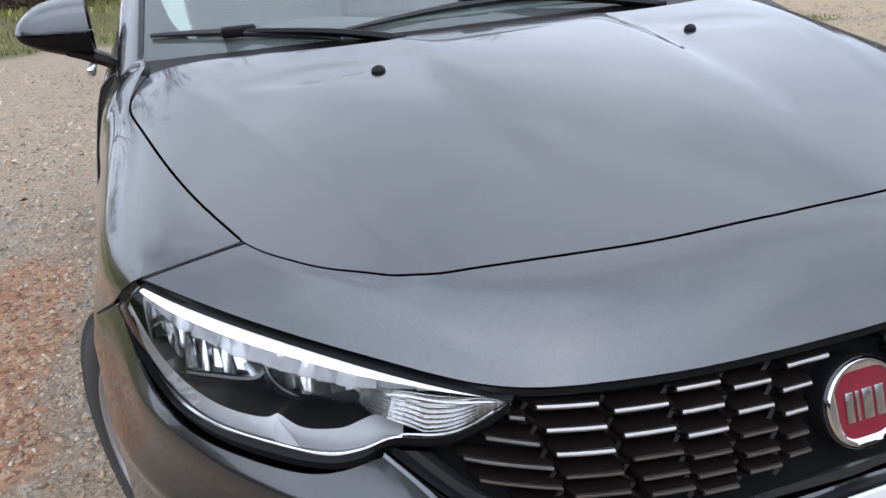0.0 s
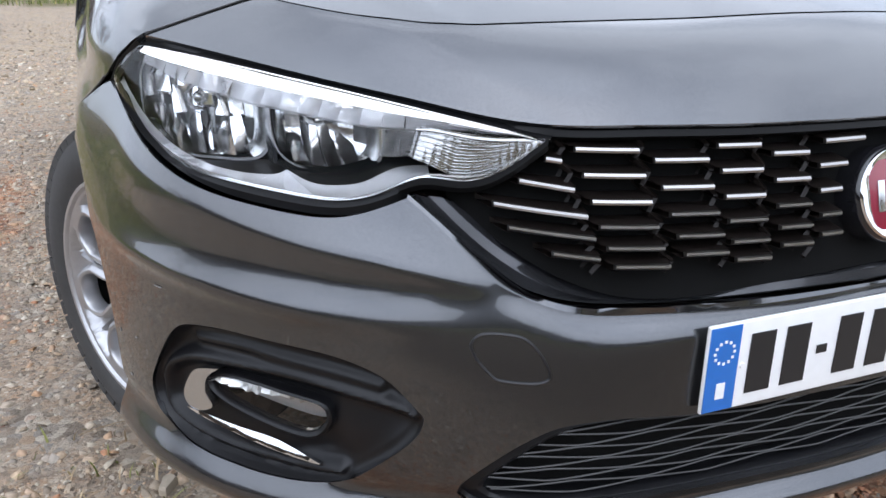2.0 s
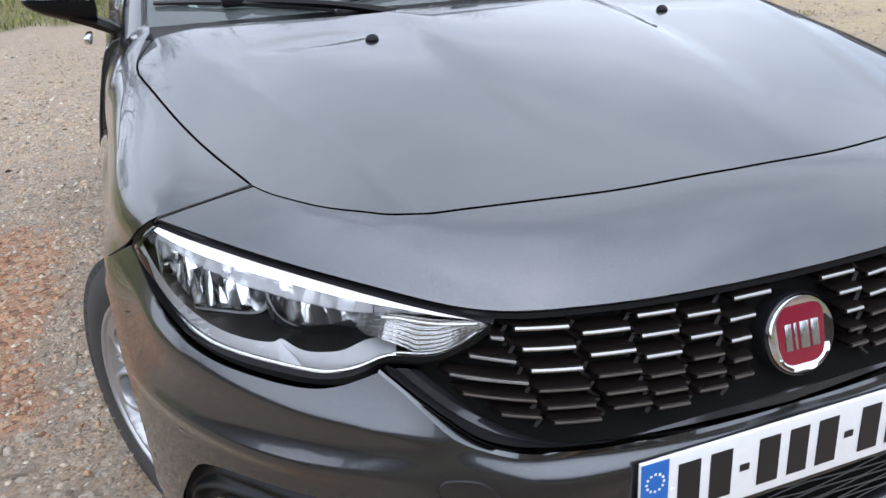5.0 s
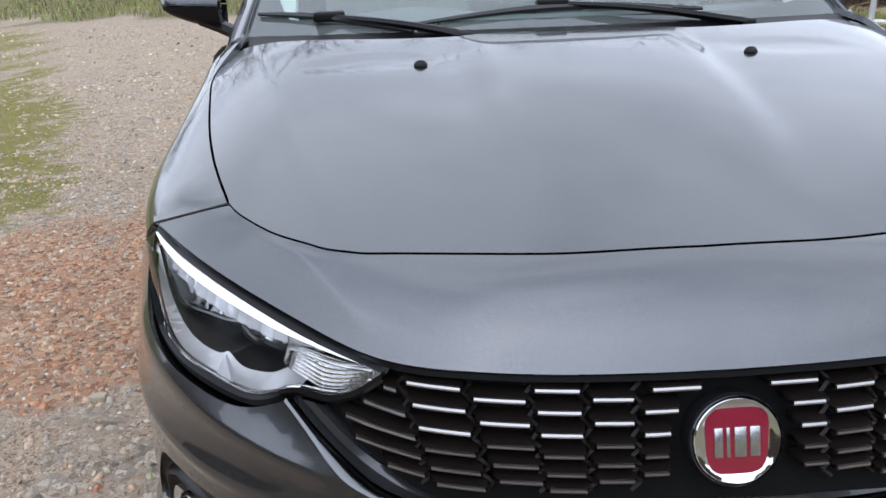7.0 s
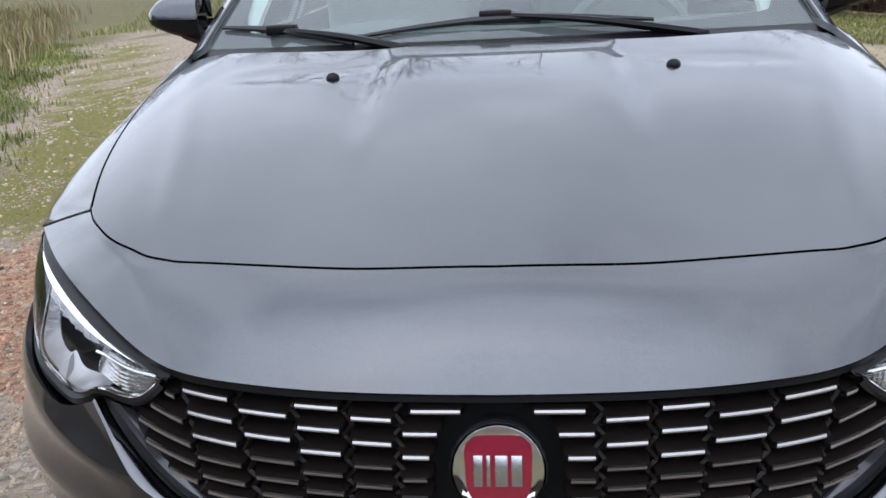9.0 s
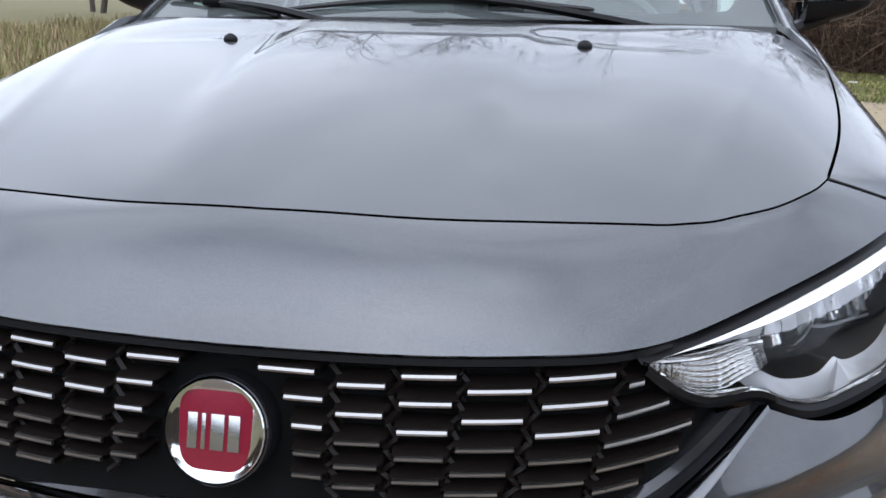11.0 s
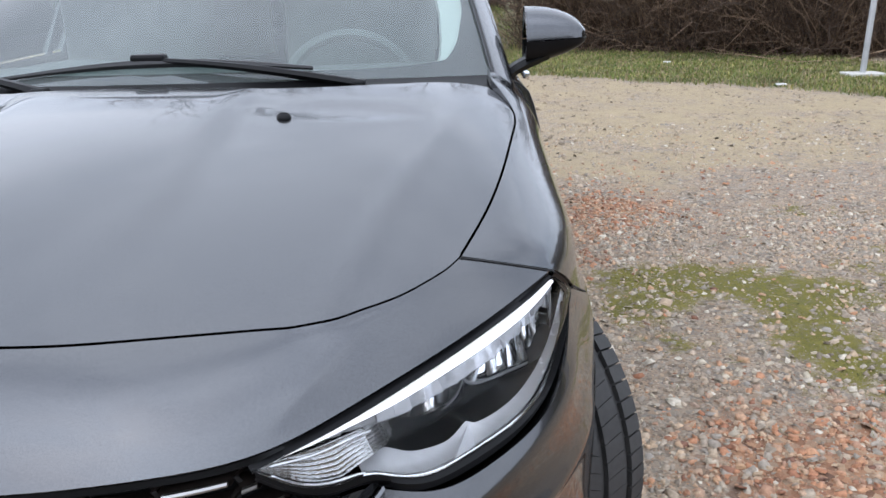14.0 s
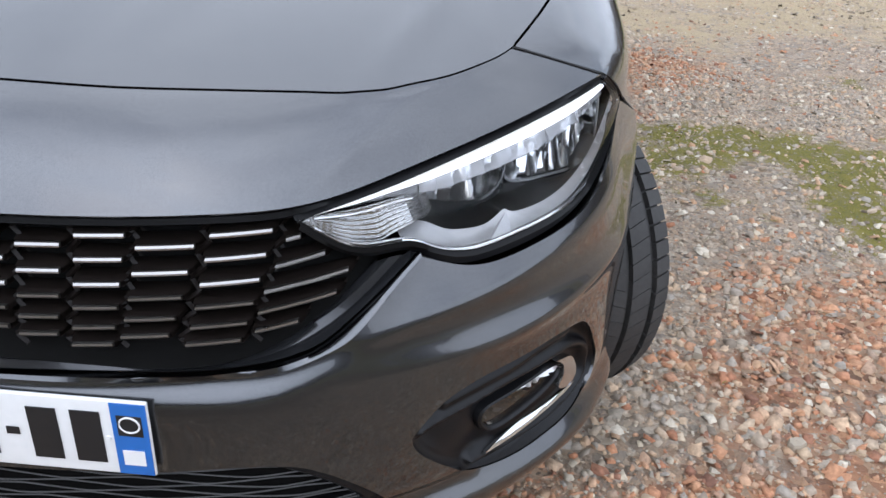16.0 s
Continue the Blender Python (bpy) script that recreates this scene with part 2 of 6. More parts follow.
def clear_plastic(name, body):
    """Pale clear plastic: a share of it is milky and glossy, the rest lets light through."""
    m, n, l, p = material(name)
    set_in(p, Base_Color=(0.80, 0.81, 0.85, 1), Roughness=0.16, Metallic=0.25)
    tr, mx = n.new("ShaderNodeBsdfTransparent"), n.new("ShaderNodeMixShader")
    tr.inputs["Color"].default_value = (0.93, 0.94, 0.96, 1)
    nz = noise_to(n, l, 40, 3.0)
    mr = n.new("ShaderNodeMapRange")
    set_in(mr, From_Min=0.3, From_Max=0.7, To_Min=body - .12, To_Max=body + .12)
    l.new(nz.outputs["Fac"], mr.inputs["Value"])
    l.new(mr.outputs["Result"], mx.inputs["Fac"])
    l.new(tr.outputs[0], mx.inputs[1])
    l.new(p.outputs[0], mx.inputs[2])
    l.new(mx.outputs[0], n["Material Output"].inputs["Surface"])
    return m


def glow(name, colour, strength):
    m, n, l, p = material(name)
    set_in(p, Base_Color=(0.9, 0.92, 0.95, 1), Roughness=0.25)
    p.inputs["Emission Color"].default_value = (*colour, 1)
    p.inputs["Emission Strength"].default_value = strength
    return m


PAINT = paint_material()
CHROME = plain("chrome", (0.78, 0.79, 0.80), 0.06, 1.0, 0.05, 40)
SATIN = plain("satin_chrome", (0.62, 0.63, 0.64), 0.22, 1.0, 0.08, 60)
GLOSS_BLACK = plain("gloss_black_plastic", (0.012, 0.012, 0.014), 0.08, 0.0, 0.2, 30, coat=0.6)
MATT_BLACK = plain("matt_black_plastic", (0.004, 0.004, 0.0045), 0.38, 0.0, 0.25, 220, bump=0.0003, spec=0.18)
MESHBLACK = plain("black_grille_plastic", (0.010, 0.0075, 0.0065), 0.40, 0.0, 0.25, 120, spec=0.18)
TRIM_BLACK = plain("piano_black_trim", (0.05, 0.051, 0.055), 0.22, 0.6, 0.1, 40, coat=0.5)
RUBBER = plain("black_rubber", (0.014, 0.014, 0.015), 0.55, 0.0, 0.2, 120)
TYRE = plain("tyre_rubber", (0.038, 0.037, 0.036), 0.75, 0.0, 0.3, 90, bump=0.0006)
ALLOY = plain("silver_painted_alloy", (0.42, 0.42, 0.43), 0.40, 0.80, 0.07, 50, coat=0.25)
DARK = plain("dark_void_and_plastic", (0.006, 0.006, 0.006), 0.9, 0.0, 0.2, 40, spec=0.1)
BEZEL = plain("dark_lamp_bezel", (0.035, 0.037, 0.04), 0.22, 0.0, 0.15, 60)
BEZEL_BLACK = plain("gloss_black_bezel", (0.008, 0.009, 0.010), 0.34, 0.0, 0.15, 60, spec=0.08)
BEZEL_GREY = plain("grey_lamp_bezel", (0.42, 0.43, 0.45), 0.25, 0.55, 0.08, 60)
MIRRORED = plain("reflector_metal", (0.94, 0.95, 0.96), 0.15, 1.0, 0.02, 50)
LENS = glass_material("clear_lamp_lens", (0.97, 0.975, 0.975), 1.22)
SCREEN = glass_material("windscreen_glass", (0.76, 0.88, 0.84), 1.45, film=0.15)
SIDE = glass_material("side_window_glass", (0.88, 0.94, 0.92), 1.45)
LIGHT_GUIDE = clear_plastic("clear_light_guide", .5)
DRL = glow("daytime_light", (0.94, 0.95, 1.0), 0.86)
RED = plain("deep_red_enamel", (0.22, 0.012, 0.03), 0.2, 0.15, 0.12, 80, coat=0.8)
WHITE = plain("white_plate_plastic", (0.78, 0.78, 0.77), 0.3, 0.0, 0.04, 50, coat=0.3)
BLUE = plain("blue_plate_film", (0.015, 0.135, 0.46), 0.32, 0.0, 0.08, 60, coat=0.3)
INK = plain("black_plate_ink", (0.012, 0.012, 0.013), 0.35, 0.0, 0.15, 60)
CLOTH = plain("grey_seat_cloth", (0.17, 0.18, 0.18), 0.9, 0.0, 0.2, 300, bump=0.001)

SIGNAL = plain("silvered_signal_plastic", (0.70, 0.70, 0.70), 0.09, 0.95, 0.06, 120, coat=0.4)
PALE = plain("pale_lamp_ledge", (0.74, 0.75, 0.78), 0.22, 0.1, 0.06, 60, coat=0.5)
SURROUND = plain("satin_black_plastic", (0.005, 0.005, 0.006), 0.40, 0.0, 0.25, 220, bump=0.0002, spec=0.30)
FACETED = plain("silvered_fog_reflector", (0.72, 0.72, 0.71), 0.36, 0.65, 0.05, 60)
BORDER = plain("grey_lamp_border", (0.74, 0.75, 0.77), 0.26, 0.25, 0.08, 60, coat=0.5)
SLAT = plain("grey_intake_slat", (.024, .023, .022), .40, 0.0, .2, 120)
BAR_CHROME = plain("dull_bar_chrome", (0.41, 0.40, 0.39), 0.30, 1.0, 0.06, 40)
PALE_TRIM = plain("pale_interior_trim", (0.70, 0.71, 0.69), 0.7, 0.0, 0.08, 120)
DASH = plain("grey_dash_plastic", (0.16, 0.17, 0.17), 0.6, 0.0, 0.15, 200)
CHIP = plain("chipped_paint", (0.20, 0.19, 0.18), 0.7, 0.0, 0.25, 400)


# ---- the car: its fitted curves, right half, from the middle outwards (x right, y to the rear, z up) ----
HOOD_FRONT = [(0, .133, .838), (.10, .1365, .838), (.19, .1445, .836), (.28, .162, .834), (.36, .180, .832), (.414, .192, .831), (.443, .198, .830), (.469, .2065, .830), (.497, .219, .831), (.523, .237, .835), (.550, .255, .837), (.580, .279, .840), (.610, .311, .846), (.634, .341, .851), (.652, .372, .855)]
HOOD_SIDE = [(.652, .372, .855), (.699, .520, .888), (.736, .687, .919), (.763, .849, .942), (.775, .989, .966), (.735, 1.096, 1.019)]
HOOD_REAR = [(0, .990, 1.030), (.229, .986, 1.028), (.419, 1.003, 1.023), (.570, 1.039, 1.023), (.682, 1.080, 1.019), (.733, 1.098, 1.019)]
NOSE_LOW = [(0, -.003, .734), (.130, -.002, .736), (.239, .006, .738), (.329, .022, .740), (.404, .052, .739), (.468, .096, .744), (.538, .157, .758), (.617, .235, .773), (.704, .332, .791), (.787, .449, .806)]
LAMP_LOW = [(.551, .118, .661), (.588, .126, .647), (.630, .160, .635), (.692, .217, .638), (.756, .299, .650), (.807, .412, .685), (.837, .541, .742)]
TRIM_LOW = [(0, -.012, .527), (.154, -.012, .535), (.277, -.009, .541), (.369, .013, .544), (.434, .041, .556), (.477, .062, .587), (.517, .086, .625), (.553, .119, .660)]
TRIM_MID = [(0, -.017, .538), (.187, -.005, .540), (.322, .016, .543), (.409, .049, .558), (.478, .082, .602), (.533, .113, .660)]
TRIM_TOP = [(0, -.004, .556), (.179, .009, .550), (.308, .040, .547), (.395, .067, .567), (.459, .087, .607), (.504, .110, .650)]
LEDGE = [(0, -.042, .528), (.183, -.035, .531), (.312, -.017, .532), (.395, .006, .538), (.448, .028, .557), (.487, .047, .581), (.525, .078, .625), (.553, .119, .660)]
FOG = [(.557, .422), (.588, .459), (.617, .477), (.666, .488), (.742, .489), (.80, .486), (.846, .478), (.882, .465), (.912, .436), (.941, .393), (.958, .357), (.950, .326), (.925, .305), (.884, .294), (.817, .290), (.732, .294), (.670, .306), (.637, .325), (.592, .366), (.563, .399)]
LENS_LOW = [(.425, .049, .728), (.467, .074, .690), (.506, .093, .679), (.543, .108, .682), (.575, .125, .667), (.618, .159, .651), (.669, .208, .651), (.728, .271, .657), (.775, .360, .664), (.812, .460, .691), (.832, .532, .736)]
LENS_TOP = [(.421, .053, .724), (.504, .102, .744), (.586, .173, .762), (.666, .260, .777), (.741, .358, .789), (.797, .460, .793)]

# The bumper's skin: distance from an upright axis at y = 0.9, over the angle from straight ahead and the height.
AXIS_Y = 0.9
SKIN_T = np.array([0, 12, 24, 36, 46, 56, 64, 72.0])
SKIN_Z = np.array([.20, .28, .36, .44, .52, .60, .68, .76])
SKIN = np.array([
    (.918, .930, .934, .926, .930, .939, .941, .943),
    (.932, .944, .950, .947, .952, .953, .947, .941),
    (.970, .984, .990, .988, .981, .967, .953, .938),
    (.990, 1.000, 1.009, 1.013, 1.010, .984, .958, .933),
    (.988, .996, 1.003, 1.008, 1.005, .984, .958, .929),
    (.978, .986, .988, .985, .982, .971, .949, .923),
    (.952, .962, .965, .964, .962, .953, .930, .906),
    (.926, .935, .941, .944, .944, .937, .922, .894)])


def cardinal(knots, x):
    """The natural cubic base functions of the knots at x."""
    n, h = len(knots), np.diff(knots)
    a, e = np.zeros((n, n)), np.eye(n)
    b = np.zeros((n, n))
    a[0, 0] = a[-1, -1] = 1
    for i in range(1, n - 1):
        a[i, i - 1:i + 2] = h[i - 1], 2 * (h[i - 1] + h[i]), h[i]
        b[i] = 6 * ((e[i + 1] - e[i]) / h[i] - (e[i] - e[i - 1]) / h[i - 1])
    m = np.linalg.solve(a, b)
    x = np.clip(x, knots[0] - 0.03 * (knots[-1] - knots[0]), knots[-1] + 0.1 * (knots[-1] - knots[0]))
    i = np.clip(np.searchsorted(knots, x) - 1, 0, n - 2)
    t, u, hh = (x - knots[i])[:, None], (knots[i + 1] - x)[:, None], h[i][:, None]
    return m[i] * u ** 3 / 6 / hh + m[i + 1] * t ** 3 / 6 / hh + (e[i] / hh - m[i] * hh / 6) * u + (e[i + 1] / hh - m[i + 1] * hh / 6) * t


def soft_step(t):
    t = np.clip(t, 0, 1)
    return t * t * (3 - 2 * t)


def hump(u):
    return np.exp(-u * u)


def crest_heights(ang):
    return np.interp(ang, (31, 37, 42, 47, 52, 58, 63, 70), (.578, .599, .609, .621, .636, .656, .678, .70)), .534 + .0004 * (ang - 36)


def brow(d, up, down):
    """A ridge with a long slope above its crest and a short turned-under one below."""
    return np.where(d > 0, np.exp(-(np.maximum(d, 0) / up) ** 1.25), np.exp(-(np.minimum(d, 0) / down) ** 2))


def skin(p, sink=0.0):
    """Bumper surface: p holds (metres along the bow, height); with two ridges below the lamp and a lip at the chin."""
    p = np.asarray(p, float)
    ang = np.degrees(np.abs(p[:, 0]) / 0.95)
    z = p[:, 1]
    r = np.einsum("ni,nj,ij->n", cardinal(SKIN_T, ang), cardinal(SKIN_Z, z), SKIN)
    gate = 1 / (1 + np.exp(-(ang - 33) / 2.0))
    gate2 = 1 / (1 + np.exp(-(ang - 38) / 3.0))
    fade = 1 / (1 + np.exp((ang - 63) / 3.0))
    z1, z2 = crest_heights(ang)
    r = r + gate * fade * .0150 * brow(z - z1, .044, np.clip(.62 * (z1 - .566), .014, .05))
    r = r + gate2 * fade * .0130 * brow(z - z2, .026, .016)
    shelf = np.interp(ang, (0, 15, 24, 28, 31.5, 39, 44, 49, 57, 65), (.279, .283, .287, .292, .309, .307, .299, .294, .302, .306))
    under = np.interp(ang, (0, 15, 24, 28, 31.5, 39, 44, 49, 57, 65), (.262, .264, .266, .268, .274, .271, .262, .259, .258, .256))
    r = r - .004 * hump((z - shelf - .004) / .010) + .019 * soft_step((shelf - z) / (shelf - under))
    r = r - 9.0 * np.maximum(0, .262 - z) ** 2 - np.maximum(0, .250 - z) * 0.4
    # rolled edge along the ledge under the grille
    at = np.abs(p[:, 0])
    r = r - .015 * np.exp(-(np.maximum(np.interp(at, LEDGE_AT[:, 0], LEDGE_AT[:, 1]) - z, 0) / .017) ** 2) * soft_step((.54 - at) / .22)
    r = r - sink
    a = np.sign(p[:, 0]) * np.radians(ang)
    return np.stack([r * np.sin(a), AXIS_Y - r * np.cos(a), z], 1)


def on_skin(c):
    """Where points of the world lie on the bumper's sheet."""
    c = np.asarray(c, float)
    return np.stack([0.95 * np.arctan2(c[:, 0], AXIS_Y - c[:, 1]), c[:, 2]], 1)


LEDGE_AT = on_skin(spline(LEDGE, 60))
HOOD_C = (.9693, .1119, -.0363, -.0075, -.1132, .0550, .0218, .1647, -.0385, -.1582)
HOOD_P = ((0, 0), (0, 1), (0, 2), (0, 3), (2, 0), (2, 1), (2, 2), (4, 0), (4, 1), (6, 0))


def hood_z(x, y, creases=True):
    """Height of the bonnet's sheet: a crowned panel with two long folds and shallow hollows round the washer jets."""
    x, y = np.abs(np.asarray(x, float)), np.asarray(y, float)
    u, v = x / .8, (y - .6) / .5
    z = sum(c * u ** a * v ** b for c, (a, b) in zip(HOOD_C, HOOD_P))
    if creases:
        fold = np.interp(y, (.13, .26, .37, .47, .95), (.160, .185, .214, .232, .236))
        amp = .0120 * np.clip((y - .16) / .55, 0, 1) * np.clip((1.02 - y) / .14, 0, 1)
        d = x - fold
        step = 1 / (1 + np.exp(-d / np.interp(y, (.2, .45, .95), (.020, .0125, .0105))))
        z = z - amp * step * np.exp(-np.maximum(d, 0) / .20)
        out = .47 + .20 * np.clip((y - .2) / .75, 0, 1.2)
        e = x - out
        z = z + .0032 * hump(e / .022) * np.clip((y - .15) / .2, 0, 1) * np.clip((1.05 - y) / .3, 0, 1)
        z = z - .0024 * (1 - soft_step((np.hypot((x - .440) / .165, (y - .846) / .054) - .45) / .55))
    return z


car = thing("car", "dark grey metallic hatchback parked on the gravel with front wheels turned", "car")
YC, ZC, RA = 0.855, 0.325, 0.368      # front wheel arch


def hood_part():
    fr = both(spline(HOOD_FRONT, 70))
    fr[:, 1] += .0026
    sd = spline(HOOD_SIDE, 50)
    sd[:, 0] -= .0022
    rr = spline(HOOD_REAR, 40)
    right = sd[1:]
    left = right[::-1] * [-1, 1, 1]
    back = both(rr)[::-1]
    loop = np.r_[fr, right, back[1:-1], left]
    v, f = patch(loop[:, :2], lambda p: np.c_[p, hood_z(p[:, 0], p[:, 1])], .017, way=(0, 0, 1), rim=.016)
    hood = part("hood", mesh("hood", v, f), PAINT, car, "dark grey metallic bonnet mirroring the clouds")
    for s in (-1, 1):
        bm = bmesh.new()
        bmesh.ops.create_uvsphere(bm, u_segments=20, v_segments=12, radius=1)
        for q in bm.verts:
            q.co.x *= .0140
            q.co.y *= .0125 if q.co.y < 0 else .009
            q.co.z = q.co.z * .0110
            if q.co.y < 0:
                q.co.z *= .85
        z = float(hood_z(.335, .805))
        part("washer_jet", bm, MATT_BLACK, hood, "small black washer jet", pose(s * .335, .805, z + .0005, 12, 0, 0))
    return hood


NOSE_END = []


def nose_sheet():
    top = both(spline(HOOD_FRONT, 70))
    top[:, 1] -= .0022
    top[:, 2] = hood_z(top[:, 0], top[:, 1])
    low = both(spline(NOSE_LOW, 120))
    n = 161
    top, low = even(top, n), even(low, n)
    # match by the share of the half width, so that the middle stays in the middle
    way = low - top
    along = np.gradient(top, axis=0)
    nor = np.cross(along, way)
    nor /= np.linalg.norm(nor, axis=1)[:, None]
    if nor[n // 2, 2] < 0:
        nor = -nor
    rows = []
    size = np.linalg.norm(way, axis=1)[:, None]
    x = np.abs(top[:, 0:1])
    for t in np.linspace(0, 1, 26):
        bulge = (.095 * size) * 4 * t * (1 - t) * (1 - .25 * t) * (1 - .92 * np.clip((x - .36) / .24, 0, 1) ** 1.4)
        here = top + t * way
        off = (.553 - .125 * t) - np.abs(here[:, 0:1])
        ridge = .0042 * np.exp(-np.sqrt(off ** 2 + .004 ** 2) / .050)
        rows.append(here + (bulge + ridge * soft_step(5 * t) * soft_step(3 * (1 - t))) * nor)
    last = rows[-1]
    NOSE_END.append(np.array([r[-1] for r in rows]))
    for k, (dy, dz) in enumerate(((.002, -.0035), (.006, -.005), (.018, -.004))):
        rows.append(last + np.array([0, dy, dz]))
    v, f = facing(*loft(rows), (0, -.6, .8))
    return turned_in(v, f, .014)


def lift(c, dy=0.0, dz=0.0):
    return np.asarray(c, float) + np.array([0, dy, dz])


def bumper_part():
    ledge = on_skin(spline(LEDGE, 60))
    lamp = on_skin(spline(LAMP_LOW, 50))
    seam = on_skin(np.linspace((.838, .543, .741), (.888, .650, .690), 8))
    az = np.linspace(.64, .24, 24)
    arch = on_skin(np.stack([np.interp(az, (.2, .4, .7), (.862, .874, .895)), YC - np.sqrt(RA ** 2 - (az - ZC) ** 2), az], 1))
    tb = np.linspace(arch[-1, 0] - .03, 0, 60)
    bottom = np.stack([tb, np.interp(tb, (0, .45, .8, 1.1), (.232, .226, .214, .205))], 1)
    right = np.r_[ledge, lamp[1:], seam[1:], arch, bottom[:-1]]
    left = right[1:][::-1] * [-1, 1]
    mid = np.array([[0, bottom[-1, 1]]])
    loop = np.r_[right, mid, left]
    fog = even(np.r_[spline(FOG + FOG[:1], 140)], 96)[:-1]
    low_up = [(0, .402), (.13, .403), (.255, .407), (.341, .415), (.405, .413), (.437, .402), (.464, .385), (.494, .360), (.518, .336)]
    low_dn = [(.525, .325), (.515, .312), (.487, .304), (.40, .302), (.295, .301), (.173, .299), (.08, .297), (0, .296)]
    lg = np.r_[spline(low_up, 40), spline(low_dn, 30)[:-1]]
    lower = np.r_[lg, (spline(low_dn, 30)[::-1])[:-1] * [-1, 1], (spline(low_up, 40)[::-1])[:-1] * [-1, 1]]
    _, idx = np.unique(np.round(lower, 5), axis=0, return_index=True)
    lower = lower[np.sort(idx)]
    crests = []
    bow = np.linspace(np.radians(28) * .95, np.radians(70) * .95, 70)
    for k, zz in enumerate(crest_heights(np.degrees(bow / .95))):
        for dz in ((-.017, -.011, -.0055, 0, .0055, .013), (-.021, -.014, -.007, 0, .007, .015))[k]:
            q = np.stack([bow, zz + dz], 1)
            crests += [q, q[::-1] * [-1, 1]]
    for dz in (.005, .010, .016, .023):
        q = LEDGE_AT[LEDGE_AT[:, 0] < .47] - [0, dz]
        crests.append(np.r_[(q[1:] * [-1, 1])[::-1], q])
    for zz in (.238, .244, .250, .256, .262, .268, .274, .280, .286, .292):
        q = np.linspace(-1.0, 1.0, 160)
        crests.append(np.stack([q, np.full(160, zz)], 1))
    v, f = patch(loop, skin, .0105, holes=[fog, fog[::-1] * [-1, 1], lower], way=(0, -1, .1), rim=.016, lines=crests)
    lip_a, lip_b = both(even(skin(on_skin(spline(LEDGE, 60))), 60)), both(even(spline(TRIM_LOW, 60), 60))
    lip = facing(*loft([lip_a, lip_a * .55 + lip_b * .45 + np.array([0, -.001, .0035]), lip_b, lift(lip_b, .012, -.002)]), (0, -.3, 1))
    whole = joined((v, f), lip, nose_sheet())
    bumper = part("front_bumper", mesh("front_bumper", *whole, sharp=55), PAINT, car, "dark grey painted bumper with a few stone chips")
    # round cover of the towing eye, with a fine joint
    for s in (-1,):
        deg = np.array([(30.8, .512), (30.5, .521), (29.7, .525), (28.4, .523), (27.4, .517), (26.5, .500), (25.9, .480), (26.0, .470), (27.0, .467), (28.8, .471), (29.5, .478), (30.4, .496)])
        cp = np.stack([s * np.radians(deg[:, 0]) * .95, deg[:, 1]], 1)
        ring = spline(np.r_[cp, cp[:1]], 60)[:-1]
        w = skin(ring) + np.array([0, -.0006, 0])
        v2, f2 = tube(np.r_[w, w[:1]], .0017, 6, caps=False)
        part("tow_eye_joint", mesh("tow_eye_joint", v2, f2), INK, bumper)
    # small stone chips and scuffs in the paint
    cr = np.random.default_rng(19)
    for deg, zz, w, h in ((-55.5, .507, .010, .0016), (-62.0, .34, .0045, .003), (-60.0, .41, .0025, .002), (-63.5, .40, .003, .0035), (61.0, .37, .0035, .003)):
        th = np.linspace(0, 2 * math.pi, 9, endpoint=False)
        k = cr.uniform(.6, 1.2, 9)
        ring = np.stack([math.radians(deg) * .95 + w * k * np.cos(th), zz + h * k * np.sin(th)], 1)
        hub = np.array([[math.radians(deg) * .95, zz]])
        pts = skin(np.r_[ring, hub], -.0007)
        me = mesh("stone_chip", pts, [(i, (i + 1) % 9, 9) for i in range(9)])
        part("stone_chip", me, CHIP, bumper, "pale stone chip")
    return bumper, fog, lower


def grille_y(x, z):
    return -.002 + .10 * x ** 2 + 1.35 * x ** 4 + .28 * (z - .712)


BAR_ROWS_A, BAR_ROWS_B = (.713, .687, .660, .634, .612, .593), (.701, .673, .645, .622, .603)
# outer and inner ends of the bars, column by column, at the top row and at the bottom row
BAR_COLS = ((.395, .331, .364, .306, "a"), (.315, .254, .288, .237, "b"), (.242, .189, .228, .184, "a"), (.173, .125, .168, .126, "b"))


